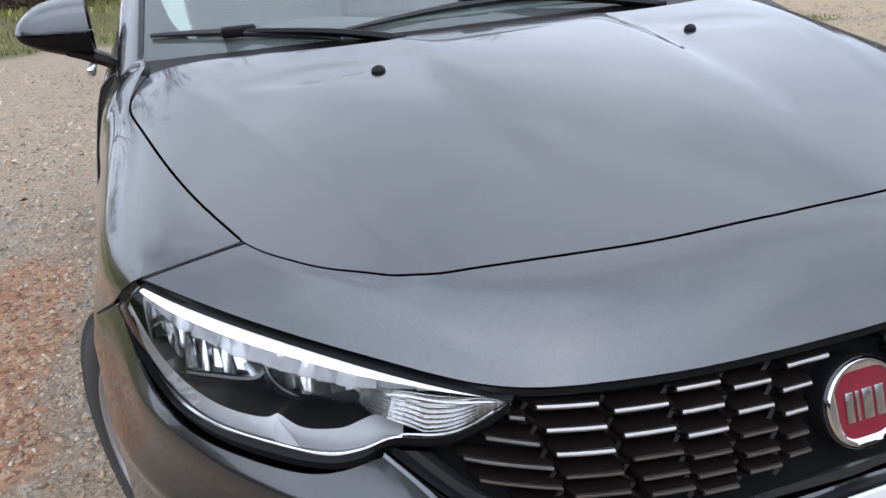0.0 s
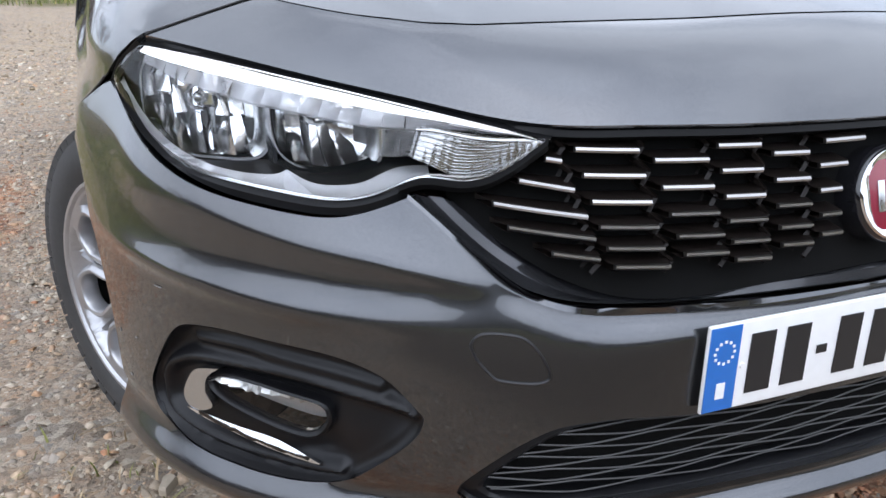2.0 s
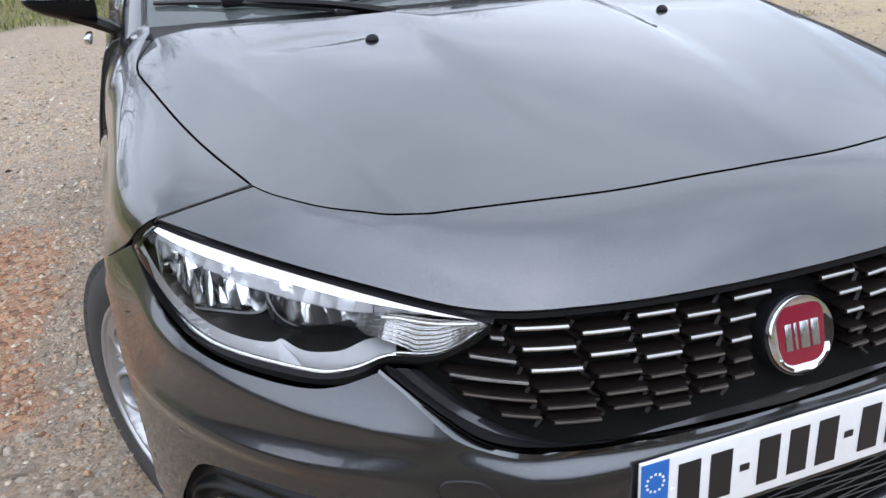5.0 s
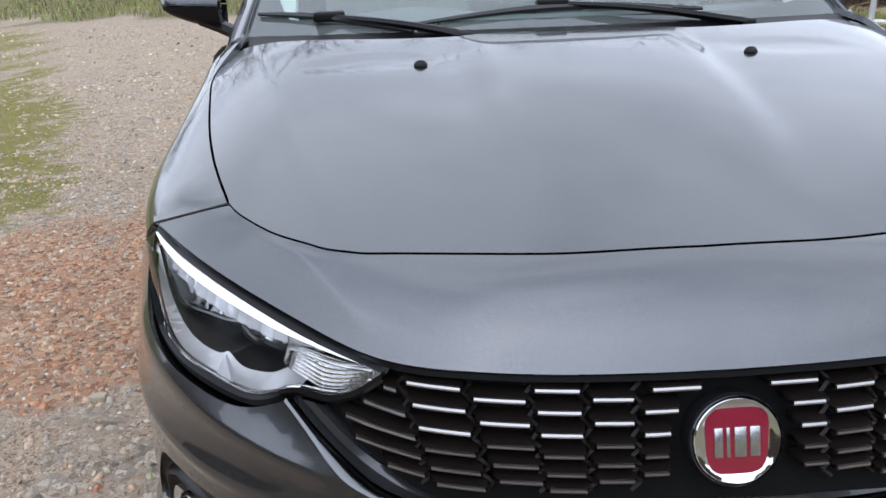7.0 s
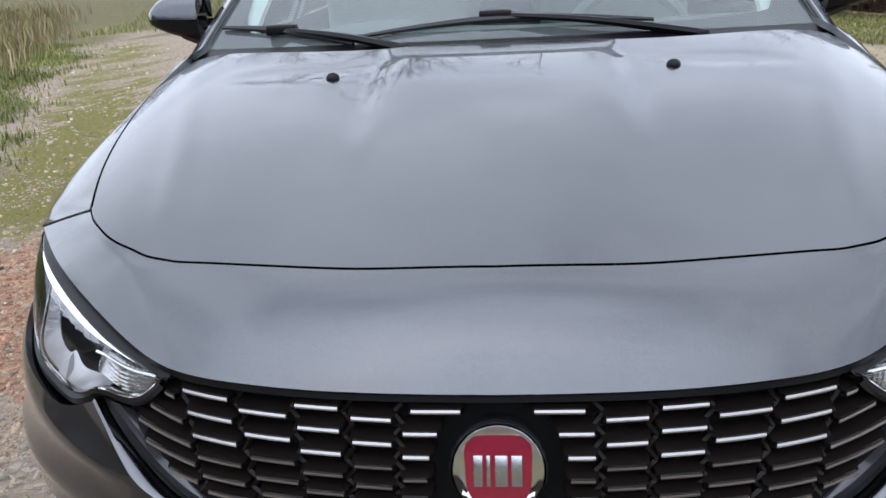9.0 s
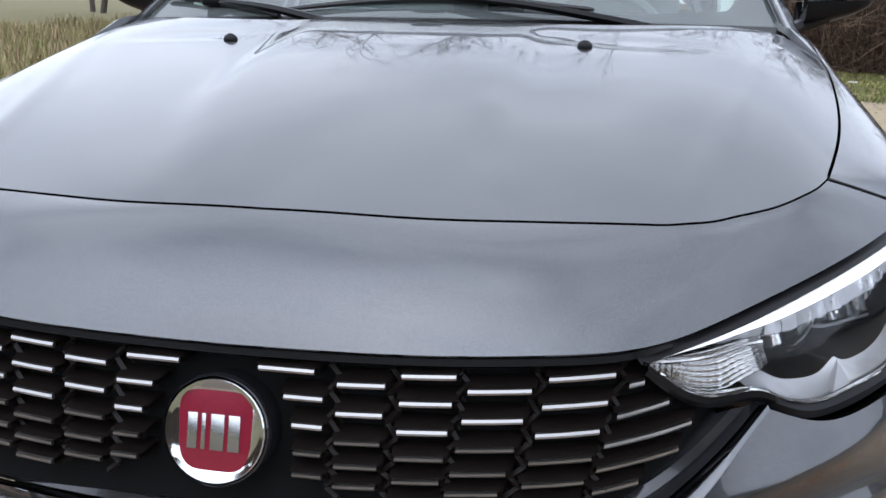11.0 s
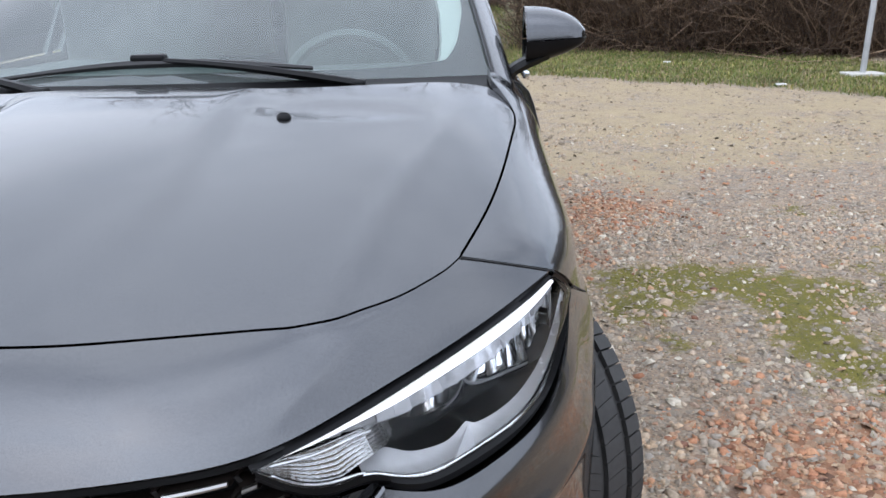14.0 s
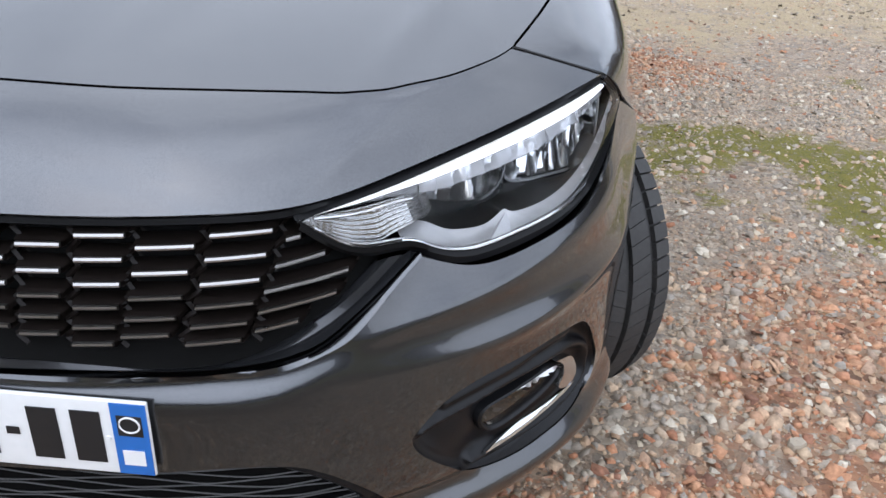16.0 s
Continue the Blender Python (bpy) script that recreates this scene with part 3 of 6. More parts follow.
def grille_part():
    top, low = spline(NOSE_LOW[:5], 60), spline(TRIM_TOP, 60)
    edge = [(.404, .052, .739), (.432, .062, .728), (.470, .083, .690), (.504, .104, .668), (.504, .110, .650)]
    back = np.r_[top[:, [0, 2]], spline(edge, 20)[1:, [0, 2]], low[::-1][1:, [0, 2]]]
    full = np.r_[back, (back[::-1] * [-1, 1])[1:-1]]
    # near-black backing sheet that stands for the shaded depth behind the bars
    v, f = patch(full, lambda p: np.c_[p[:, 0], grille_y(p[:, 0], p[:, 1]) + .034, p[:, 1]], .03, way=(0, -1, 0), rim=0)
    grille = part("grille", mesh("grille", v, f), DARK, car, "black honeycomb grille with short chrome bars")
    # surround along the bonnet's edge
    a = both(even(spline(NOSE_LOW[:6], 60), 60))
    rows = [lift(a, .006, -.006), lift(a, .004, -.013), lift(a, .012, -.018), lift(a, .036, -.016)]
    part("upper_frame", mesh("upper_frame", *facing(*loft(rows), (0, -1, -.2))), MATT_BLACK, grille)
    slats, links = [], []

    def slat(x0, z0, x1, z1, s, chrome=True):
        xs = np.linspace(x0, x1, 7)
        zs = np.linspace(z0, z1, 7)
        front = np.stack([s * xs, grille_y(xs, zs), zs], 1)
        back = front + np.array([0, .030, .002])
        widen = np.linspace(1, -1, 7)[:, None] * np.array([s * math.copysign(.008, x0 - x1), 0, 0])
        rows = [front + np.array([0, .0015, -.0033]) + widen * .4, back + np.array([0, 0, -.0035]) + widen, back + np.array([0, 0, .0035]) + widen, front + np.array([0, .0015, .0033]) + widen * .4]
        slats.append(loft([np.array(r) for r in rows], closed=False))
        if chrome:
            fr = front + np.array([0, -.0006, 0])
            h = .0034
            tip = (.0003 if x0 < .42 else -.0003) if z0 > .655 else -.0008
            r1 = [fr + np.array([0, .003, -h]), fr + np.array([0, -.0008 - tip, -h * .75]), fr + np.array([0, -.002, 0]), fr + np.array([0, -.0008 + tip, h * .8]), fr + np.array([0, .004, h])]
            bv, bf = facing(*loft(r1), (0, -1, 0))
            n = 7
            bf = list(bf) + [tuple(k * n for k in range(5)), tuple(k * n + n - 1 for k in range(4, -1, -1))]
            part("chrome_bar", mesh("chrome_bar", bv, bf), BAR_CHROME, grille)

    for s in (-1, 1):
        for xo0, xi0, xo1, xi1, kind in BAR_COLS:
            rows = BAR_ROWS_A if kind == "a" else BAR_ROWS_B
            for k, z in enumerate(rows):
                t = k / (len(rows) - 1)
                slat(xo0 + t * (xo1 - xo0), z + .001, xi0 + t * (xi1 - xi0), z - .0005, s, True)
        for z, xo, xi in zip((.711, .685, .658, .631, .610), (.101, .111, .112, .112, .114), (.043, .071, .081, .084, .084)):
            slat(xo, z, xi, z, s)
        for x0, z0, x1, z1 in ((.424, .704, .409, .702), (.450, .681, .399, .673), (.475, .656, .388, .646), (.463, .632, .382, .623), (.424, .607, .379, .602)):
            slat(x0, z0, x1, z1, s)
        # slanting webs between the columns of bars
        cols = [(.404, .378), (.323, .300), (.248, .233), (.181, .176), (.118, .120)]
        for c, (x0, x1) in enumerate(cols):
            ra, rb = (BAR_ROWS_B, BAR_ROWS_A) if c % 2 == 0 else (BAR_ROWS_A, BAR_ROWS_B)
            zs = sorted([*ra, *rb], reverse=True)
            zs = [.727, *zs, .583]
            for k in range(len(zs) - 1):
                t0, t1 = (.713 - zs[k]) / .12, (.713 - zs[k + 1]) / .12
                sway = .006 if k % 2 == 0 else -.006
                xa, xb = x0 + (x1 - x0) * t0 + sway, x0 + (x1 - x0) * t1 - sway
                q = np.array([(xa, grille_y(xa, zs[k]) + .016, zs[k]), (xb, grille_y(xb, zs[k + 1]) + .016, zs[k + 1])])
                v2, f2 = tube(np.stack([np.linspace(q[0], q[1], 3)[:, 0] * s, np.linspace(q[0], q[1], 3)[:, 1], np.linspace(q[0], q[1], 3)[:, 2]], 1), .0034, 4, squash=1.0, up=(0, 1, .01))
                links.append((v2, f2))
                deep = v2 + np.array([0, .02, 0])
                links.append((deep, f2))
    part("honeycomb", mesh("honeycomb", *joined(*slats, *links), smooth=False), MESHBLACK, grille)["kind"] = "stuff"
    # lower glossy trim with its groove
    ta, tm, tb = (both(even(spline(c, 60), 70)) for c in (TRIM_TOP, TRIM_MID, TRIM_LOW))
    rows = [lift(ta, .034, -.002), lift(ta, .004, .002), ta, ta * .5 + tm * .5 + np.array([0, -.003, .0025]), tm, lift(tm, .002, -.003), (tm + tb) / 2 + np.array([0, .014, -.001]), lift(tb, .010, .001)]
    part("lower_trim", mesh("lower_trim", *facing(*loft(rows), (0, -.5, 1))), TRIM_BLACK, grille, "glossy black trim under the grille")
    return grille


def badge_part(grille):
    zc, r = .6445, .0555
    badge = part("badge", mesh("badge", *facing(*loft([np.stack([(r * k) * np.cos(t), np.full(64, y), (r * k) * np.sin(t)], 1) for t in [np.linspace(0, 2 * math.pi, 64, endpoint=False)] for k, y in ((1.06, .03), (1.06, .004), (1.05, -.001), (1.0, -.004))], closed=True), (0, -1, 0))), GLOSS_BLACK, grille, "round badge with a chrome ring and a red shield", pose(0, -.018, zc, -16, 0, 0))
    t = np.linspace(0, 2 * math.pi, 72, endpoint=False)

    def ring(k, y):
        return np.stack([r * k * np.cos(t), np.full(72, y), r * k * np.sin(t)], 1)

    def shield(k, y):
        # squarish shield with curved sides
        c, s2 = np.cos(t), np.sin(t)
        q = np.sign(c) * np.abs(c) ** .42 * .70, np.sign(s2) * np.abs(s2) ** .55 * .74
        wx = q[0] * (1 + .10 * (q[1] > 0) * q[1] - .16 * (q[1] < 0) * np.abs(q[1]) ** 2)
        return np.stack([r * k * wx, np.full(72, y), r * k * q[1]], 1)

    rows = [ring(1.0, .004), ring(.99, -.004), ring(.95, -.0065), ring(.88, -.006), shield(1.06, -.005), shield(1.0, -.0035)]
    part("ring", mesh("ring", *facing(*loft(rows, closed=True), (0, -1, 0))), CHROME, badge, "polished chrome ring")
    fill = [shield(1.0, -.0036), shield(.6, -.0042), shield(.2, -.0045), shield(.01, -.0045)]
    part("shield", mesh("shield", *facing(*loft(fill, closed=True), (0, -1, 0))), RED, badge, "deep red enamel shield")
    # the emblem's raised shapes: plain upright bars, no lettering
    for x, w in ((-.0235, .0105), (-.0115, .0045), (.0035, .0145), (.0215, .0125)):
        bm = box(x, -.0052, -.001, w, .0022, .037, .0007)
        part("raised_bar", bm, SATIN, badge)
    return badge


def plate_part():
    """Number plate: white field, blue end bands, plain bars for what is written on it."""
    plate = part("number_plate", box(0, -.034, .468, .520, .006, .110, .0028, 3), WHITE, car, "white number plate with blue end bands")
    front = -.0372
    for s in (-1, 1):
        bm = box(s * .2375, front - .0006, .468, .043, .0012, .106, .0004, 1)
        part("band", bm, BLUE, plate, "blue end band")
    for k in range(12):
        a = k * math.pi / 6
        part("star", box(-.2375 + .0135 * math.cos(a), front - .0016, .489 + .0135 * math.sin(a), .0032, .001, .0032), WHITE, plate)
    part("band_mark", box(-.2375, front - .0016, .441, .012, .001, .020), WHITE, plate)
    part("band_mark", box(.2375, front - .0016, .441, .026, .001, .022), WHITE, plate)
    part("band_mark", box(.2375, front - .0016, .489, .030, .001, .030, .0004, 1), INK, plate)
    tor = tube(np.stack([.2375 + .012 * np.cos(np.linspace(0, 2 * math.pi, 28)), np.full(28, front - .0022), .491 + .011 * np.sin(np.linspace(0, 2 * math.pi, 28))], 1), .0013, 5, caps=False)
    part("band_ring", mesh("band_ring", *tor), WHITE, plate)
    for x, w in ((-.183, .036), (-.131, .036), (-.050, .036), (.002, .034), (.054, .036), (.133, .036), (.185, .036)):
        part("character_bar", box(x, front - .0008, .468, w, .0012, .076, .0004, 1), INK, plate)
    for x in (-.091, .094):
        part("dash_bar", box(x, front - .0008, .468, .016, .0012, .011, .0003, 1), INK, plate)
    for s in (-1, 1):
        bm = bmesh.new()
        bmesh.ops.create_cone(bm, cap_ends=True, segments=14, radius1=.0038, radius2=.003, depth=.002, matrix=pose(s * .209, front - .0008, .468, 90, 0, 0))
        part("rivet", bm, WHITE, plate)
    return plate


def fender_edge(y):
    c = spline(HOOD_SIDE, 200)
    return np.interp(y, c[:, 1], c[:, 0]), np.interp(y, c[:, 1], c[:, 2])


def fender_xz(y, k):
    """Wing surface at the station y; k runs from the bonnet's joint (0) over the shoulder (1) down the flank."""
    y, k = np.asarray(y, float), np.asarray(k, float)
    xh, ze = fender_edge(y)
    late = np.clip((y - .86) / .12, 0, 1)
    zh = (1 - late) * hood_z(xh, np.minimum(y, 1.0)) + late * (ze + .08 * np.maximum(y - 1.096, 0))
    xs = np.interp(y, (.36, .45, .50, .545, .60, .65, .70, .90, 1.1, 1.4), (.772, .803, .822, .838, .851, .858, .861, .861, .858, .862))
    ph0 = math.radians(72)
    ph = ph0 * (1 - np.clip(k, 0, 1))
    drop = np.interp(y, (.36, .6, 1.1), (.10, .145, .20))
    over = (np.cos(ph) - math.cos(ph0)) / (1 - math.cos(ph0))
    fall = (math.sin(ph0) - np.sin(ph)) / math.sin(ph0)
    # flatter next to the nose, round further back
    round_ = np.interp(y, (.372, .41, .452), (0, .5, 1))
    x = xh + .0022 + (xs - xh) * (over * round_ + fall * (1 - round_))
    z = zh - drop * fall
    lowz = np.maximum(k - 1, 0)
    out = np.clip(lowz / .17, 0, 1)
    x = x + np.interp(y, (.50, .545, .60, .65, .70, 1.3), (0, .002, .014, .022, .028, .031)) * out * out * (3 - 2 * out)
    x = x + .006 * np.sin(np.clip(lowz * 2.2, 0, 3.1)) - .05 * np.clip(lowz - .9, 0, 1) ** 2
    return x, z - .6 * lowz


def fender_k(y, z):
    ks = np.linspace(0, 2.2, 400)
    out = []
    for a, b in zip(np.atleast_1d(y), np.atleast_1d(z)):
        _, zz = fender_xz(np.full(400, a), ks)
        out.append(np.interp(-b, -zz, ks))
    return np.array(out)


def fender_part(s):
    top = np.stack([np.linspace(.376, 1.30, 50), np.zeros(50)], 1)
    rear_z = np.linspace(1.0, .24, 24)
    door = np.stack([np.full(24, 1.302), fender_k(np.full(24, 1.302), rear_z)], 1)
    ang = np.linspace(math.radians(-14), math.radians(180 - 58), 40)
    ay, az = YC + RA * np.cos(ang), ZC + RA * np.sin(ang)
    arch = np.stack([ay, fender_k(ay, az)], 1)
    seam_y = np.array([.653, .60, .548])
    seam_z = np.array([.693, .718, .744])
    lampy, lampz = np.array([.528, .498, .470, .454]), np.array([.757, .780, .799, .808])
    front = np.stack([np.r_[seam_y, lampy], fender_k(np.r_[seam_y, lampy], np.r_[seam_z, lampz])], 1)
    loop = np.r_[top, door, arch, front]

    def form(p):
        x, z = fender_xz(p[:, 0], p[:, 1])
        return np.stack([x, p[:, 0], z], 1)

    v, f = patch(loop, form, .03, way=(1, 0, .5), rim=.014)
    if s < 0:
        v, f = flipped(v, f)
    wing = part("fender", mesh("fender", v, f), PAINT, car, "dark grey painted front wing")
    line = even(NOSE_END[0], 16) * [s, 1, 1]
    joint = tube(line + np.array([s * .0012, .0008, .0010]), .0013, 5)
    part("nose_joint", mesh("nose_joint", *joint), RUBBER, wing)
    yy = np.linspace(.548, .653, 12)
    fx, fz = fender_xz(yy, fender_k(yy, np.interp(yy, (.548, .653), (.744, .693))))
    part("bumper_joint", mesh("bumper_joint", *tube(np.stack([s * (fx + .0008), yy, fz], 1), .0016, 5)), RUBBER, wing)
    return wing


def headlamp_part(s):
    def put(name, data, m, parent, label=""):
        v, f = data
        if s < 0:
            v, f = flipped(v, f)
        return part(name, mesh(name, v, f), m, parent, label)

    top, low = even(spline(LENS_TOP, 80), 90), even(spline(LENS_LOW, 120), 90)
    # the corner at the outer end is closed by a short edge
    way = low - top
    along = np.gradient(top, axis=0)
    nor = np.cross(along, way)
    nor /= np.linalg.norm(nor, axis=1)[:, None] + 1e-9
    if nor[45, 1] > 0:
        nor = -nor
    nor[:3] = nor[3]

    def sheet(u, t, deep):
        """A point on the lamp: u along it, t from its upper to its lower edge, deep metres behind the lens."""
        i = u * 89
        g = lambda a: np.stack([np.interp(i, np.arange(90), a[:, c]) for c in range(3)], -1)
        tt = np.asarray(t)[..., None]
        size = np.linalg.norm(g(way), axis=-1, keepdims=True)
        return g(top) + tt * g(way) + (.10 * size * 4 * tt * (1 - tt) - np.asarray(deep)[..., None]) * g(nor)

    us = np.linspace(0, 1, 90)
    lens = loft([sheet(us, np.full(90, t), np.zeros(90)) for t in np.linspace(0, 1, 16)])
    housing_rows = [sheet(us, np.full(90, t), d * np.minimum(1, us * 3.2 + .12)) for t, d in ((0.0, .002), (.0, .05), (-.02, .16), (.5, .25), (1.30, .17), (1.22, .05), (1.0, .002))]
    lamp = put("headlamp", facing(*loft(housing_rows), (.3, -1, .1)), BEZEL, car, "clear headlamp with chrome reflectors and a lit white strip")
    cover = put("lens", turned_in(*facing(*lens, (.3, -1, .1)), .004), LENS, lamp, "clear plastic lens")
    cover.visible_shadow = False
    # light strip under the upper edge
    ud = np.linspace(.02, .985, 80)
    wide = .075 + .055 * ud
    rows = [sheet(ud, .02 + wide * k, np.full(80, d)) for k, d in ((0, .014), (.1, .0070), (.5, .0055), (.9, .0070), (1, .014))]
    put("light_strip", facing(*loft(rows), (.3, -1, .3)), DRL, lamp, "lit white daytime strip")
    # toothed clear ledge that hangs under the strip, block after block
    blocks = []
    lr = np.random.default_rng(5)
    edges = np.r_[np.linspace(.035, .19, 4)[:-1], np.linspace(.19, .965, 19)]
    for u0, u1 in zip(edges[:-1], edges[1:]):
        uu = np.linspace(u0, u1, 4)
        t0 = .02 + .075 + .055 * uu
        end = t0 + np.interp(uu, (.03, .2, .35, 1), (.08, .11, .17, .17)) + .006 * lr.uniform(-1, 1)
        d0, sl = .011 + .002 * lr.uniform(), .005 * lr.uniform(-1, 1)
        k = np.linspace(-1, 1, 4)
        blocks.append(loft([sheet(uu, t0, np.full(4, .011)), sheet(uu, t0 + .03, d0 + .3 * sl * k), sheet(uu, end - .02, d0 + .006 + sl * k), sheet(uu, end, d0 + .010 + sl * k), sheet(uu, end - .01, d0 + .045 + 0 * k)]))
    put("strip_ledge", facing(*joined(*blocks), (.3, -1, .3)), LIGHT_GUIDE, lamp, "toothed clear ledge under the strip").visible_shadow = False

    # bowls: columns of separate mirror facets, before a plain mirror
    def bowl(c, half, flutes, ea, eb, e1, seed):
        c, (w, h) = np.array(c), half
        e1 = np.array(e1) / np.linalg.norm(e1)
        br = np.random.default_rng(seed)

        def at(a, b, dy):
            return c + np.multiply.outer(w * a, e1) + np.multiply.outer(h * b, (0, .12, 1)) + np.multiply.outer(dy, (0, 1, 0))

        def depth(a, b):
            k = np.clip(np.abs(a) ** (2 / ea) + np.abs(b) ** (2 / eb), 0, 1)
            return .050 * (1 - k) ** .75

        n = 96
        ang = np.linspace(0, 2 * math.pi, n, endpoint=False)
        ca2, sa2 = np.cos(ang), np.sin(ang)
        ra, rb = np.sign(ca2) * np.abs(ca2) ** ea, np.sign(sa2) * np.abs(sa2) ** eb
        rows = [at(ra * k, rb * k, depth(ra * k, rb * k) + .004) for k in (1.0, .97, .9, .8, .65, .5, .3, .1, .01)]
        refl = put("reflector", facing(*loft(rows, closed=True), (0, -1, 0)), MIRRORED, lamp, "fluted chrome reflector bowl")
        facets = []
        cols = np.linspace(-.96, .96, flutes + 1)
        for a0, a1 in zip(cols[:-1], cols[1:]):
            am = max(abs(a0), abs(a1))
            top_b = .96 * (1 - am ** (2 / ea)) ** (eb / 2)
            marks = np.sort(np.r_[-top_b, br.uniform(-.35, -.05) * top_b, br.uniform(.15, .5) * top_b, top_b])
            for b0, b1 in zip(marks[:-1], marks[1:]):
                aa, bb = np.meshgrid(np.linspace(a0 + .008, a1 - .008, 5), np.linspace(b0 + .01, b1 - .01, 4))
                u, v = (aa - a0) / (a1 - a0) * 2 - 1, (bb - b0) / (b1 - b0) * 2 - 1
                dy = depth(aa, bb) - br.uniform(.001, .003) * (1 - u * u) + br.normal(0, .0030) * u + (br.normal(0, .004) + .0045 + .010 * max(0.0, b0 + b1)) * v
                q = at(aa, bb, dy)
                facets.append(loft(list(q)))
        put("mirror_facets", facing(*joined(*facets), (0, -1, 0)), MIRRORED, refl)
        rim = [at(ra * k, rb * k, np.full(n, d)) for k, d in ((1.0, .002), (1.015, -.003), (1.04, -.003), (1.055, .003), (1.06, .03))]
        put("bowl_rim", facing(*loft(rim, closed=True), (0, -1, 0)), BEZEL_GREY, lamp)
        # finely ribbed margin on the inner side
        side = np.abs(np.abs(ang - math.pi)) < 1.05
        ma, mb = ra[side], rb[side]
        fine = [at(ma * k + .0, mb * k, np.full(len(ma), d)) for k, d in ((.84, .020), (.88, .012), (.92, .006), (.96, .002), (1.0, .000))]
        put("ribbed_margin", facing(*loft(fine), (0, -1, 0)), SATIN, refl)
        bm = bmesh.new()
        bmesh.ops.create_uvsphere(bm, u_segments=18, v_segments=10, radius=.0095)
        part("bulb_shield", bm, SATIN, lamp, "", Matrix.Translation((s * c[0], c[1] + .036, c[2] + .008)))
        th = np.linspace(0, 2 * math.pi, 25)
        ring = np.stack([c[0] + .017 * np.cos(th), np.full(25, c[1] + .044), c[2] + .008 + .017 * np.sin(th)], 1)
        put("bulb_ring", tube(ring, .0026, 6, caps=False, up=(0, 1, .01)), SATIN, lamp)

    bowl((.725, .447, .711), (.093, .064), 8, .42, .45, (.767, .641, 0), 3)
    bowl((.598, .298, .709), (.077, .058), 6, .60, .72, (.730, .684, 0), 4)
    # floor: a pale border behind the lens with a small peak, then a glossy black shelf running back to the bowls
    ub = np.linspace(.20, .995, 90)
    front = np.stack([np.interp(ub * 89, np.arange(90), low[:, c]) for c in range(3)], 1)
    fn = np.stack([np.interp(ub * 89, np.arange(90), nor[:, c]) for c in range(3)], 1)
    rear = even(spline([(.512, .205, .690), (.548, .250, .668), (.600, .291, .649), (.648, .345, .650), (.656, .387, .649), (.71, .43, .643), (.772, .482, .648), (.806, .515, .690), (.815, .525, .720)], 90), 90)
    cut = even(spline([(.520, .150, .684), (.550, .176, .677), (.578, .192, .661), (.603, .208, .654), (.630, .226, .654), (.648, .247, .661), (.658, .256, .666), (.670, .262, .660), (.715, .318, .656), (.757, .392, .664), (.790, .465, .688), (.812, .522, .726), (.818, .535, .745)], 120), 90)
    start = front - .009 * fn + np.array([0, .002, .003])
    rows = [start + np.array([0, 0, -.004]), start, start * .6 + cut * .4 + np.array([0, 0, -.0015]), cut, cut + np.array([0, .002, -.005])]
    put("lower_border", facing(*loft(rows), (0, -.3, 1)), BORDER, lamp, "pale grey lower border")
    sunk = cut + np.array([0, .002, -.006])
    rows = [sunk, sunk * .8 + rear * .2 + np.array([0, 0, -.002]), sunk * .3 + rear * .7 + np.array([0, 0, -.002]), rear + np.array([0, -.006, 0]), rear + np.array([0, .004, .006])]
    put("dark_shelf", facing(*loft(rows), (0, -.3, 1)), BEZEL_BLACK, lamp, "glossy black inner shelf")
    gap = [front - .002 * fn, front - .006 * fn + np.array([0, .001, -.002]), start + np.array([0, 0, -.005])]
    put("border_gap", facing(*loft(gap), (0, -.3, 1)), BEZEL_BLACK, lamp)
    # upright divider between the bowls
    dv = [np.array([(x, y, z) for z in np.linspace(.640, .765, 8)]) for x, y in ((.648, .352), (.650, .349), (.655, .360), (.656, .385))]
    put("divider", facing(*loft(dv), (0, -1, 0)), BEZEL, lamp)
    # silvered chamber of the turn signal next to the grille: level scallops that run back towards the bowl
    ut = np.linspace(.012, .345, 150)
    low_t = np.interp(ut, (0, .17, .25, .345), (.93, .95, .60, .52))
    rows = []
    for k in range(127):
        tt = k / 126
        scallop = np.abs(math.sin(math.pi * 7 * tt)) ** .7
        rows.append(sheet(ut, .22 + (low_t - .22) * tt, .013 + .0065 * scallop * np.clip(ut / .08, 0, 1) + .0007 * np.abs(np.sin(ut * 210)) + .055 * np.clip((ut - .235) / .11, 0, 1) ** 1.5))
    put("turn_signal", facing(*loft(rows), (.2, -1, .1)), SIGNAL, lamp, "ribbed silver turn signal chamber")
    for t, u1 in ((.27, .245), (.955, .205)):
        line = sheet(np.linspace(.035, u1, 150), np.full(150, t), np.full(150, .006))
        put("beading", tube(line, .0013 + .0011 * (np.arange(150) % 2), 5), SIGNAL, lamp)
    line = sheet(np.linspace(.20, .995, 80), np.full(80, .985), np.full(80, .004))
    put("chrome_line", tube(line, .0019, 6), MIRRORED, lamp)
    # small bright tooth before the peak
    tri = np.array([(.640, .186, .650), (.664, .205, .651), (.656, .236, .664), (.640, .215, .648), (.672, .240, .650), (.660, .258, .664)])
    put("wedge", facing(tri, [(0, 1, 2), (0, 2, 5, 3), (1, 4, 5, 2)], (.2, -1, .3)), PALE, lamp)
    # rubber-black frame between lens and painted panels
    up = np.r_[spline(NOSE_LOW, 160)]
    up = up[up[:, 0] > .412]
    up = even(up, 90)
    fr1 = facing(*loft([lift(up, .005, -.004), (lift(up, .004, -.006) + top) / 2 - .005 * nor, top - .004 * nor, top - .02 * nor]), (.3, -1, .4))
    put("upper_seal", fr1, MATT_BLACK, lamp)
    lo = even(spline(LAMP_LOW, 80), 70)
    i0 = 22
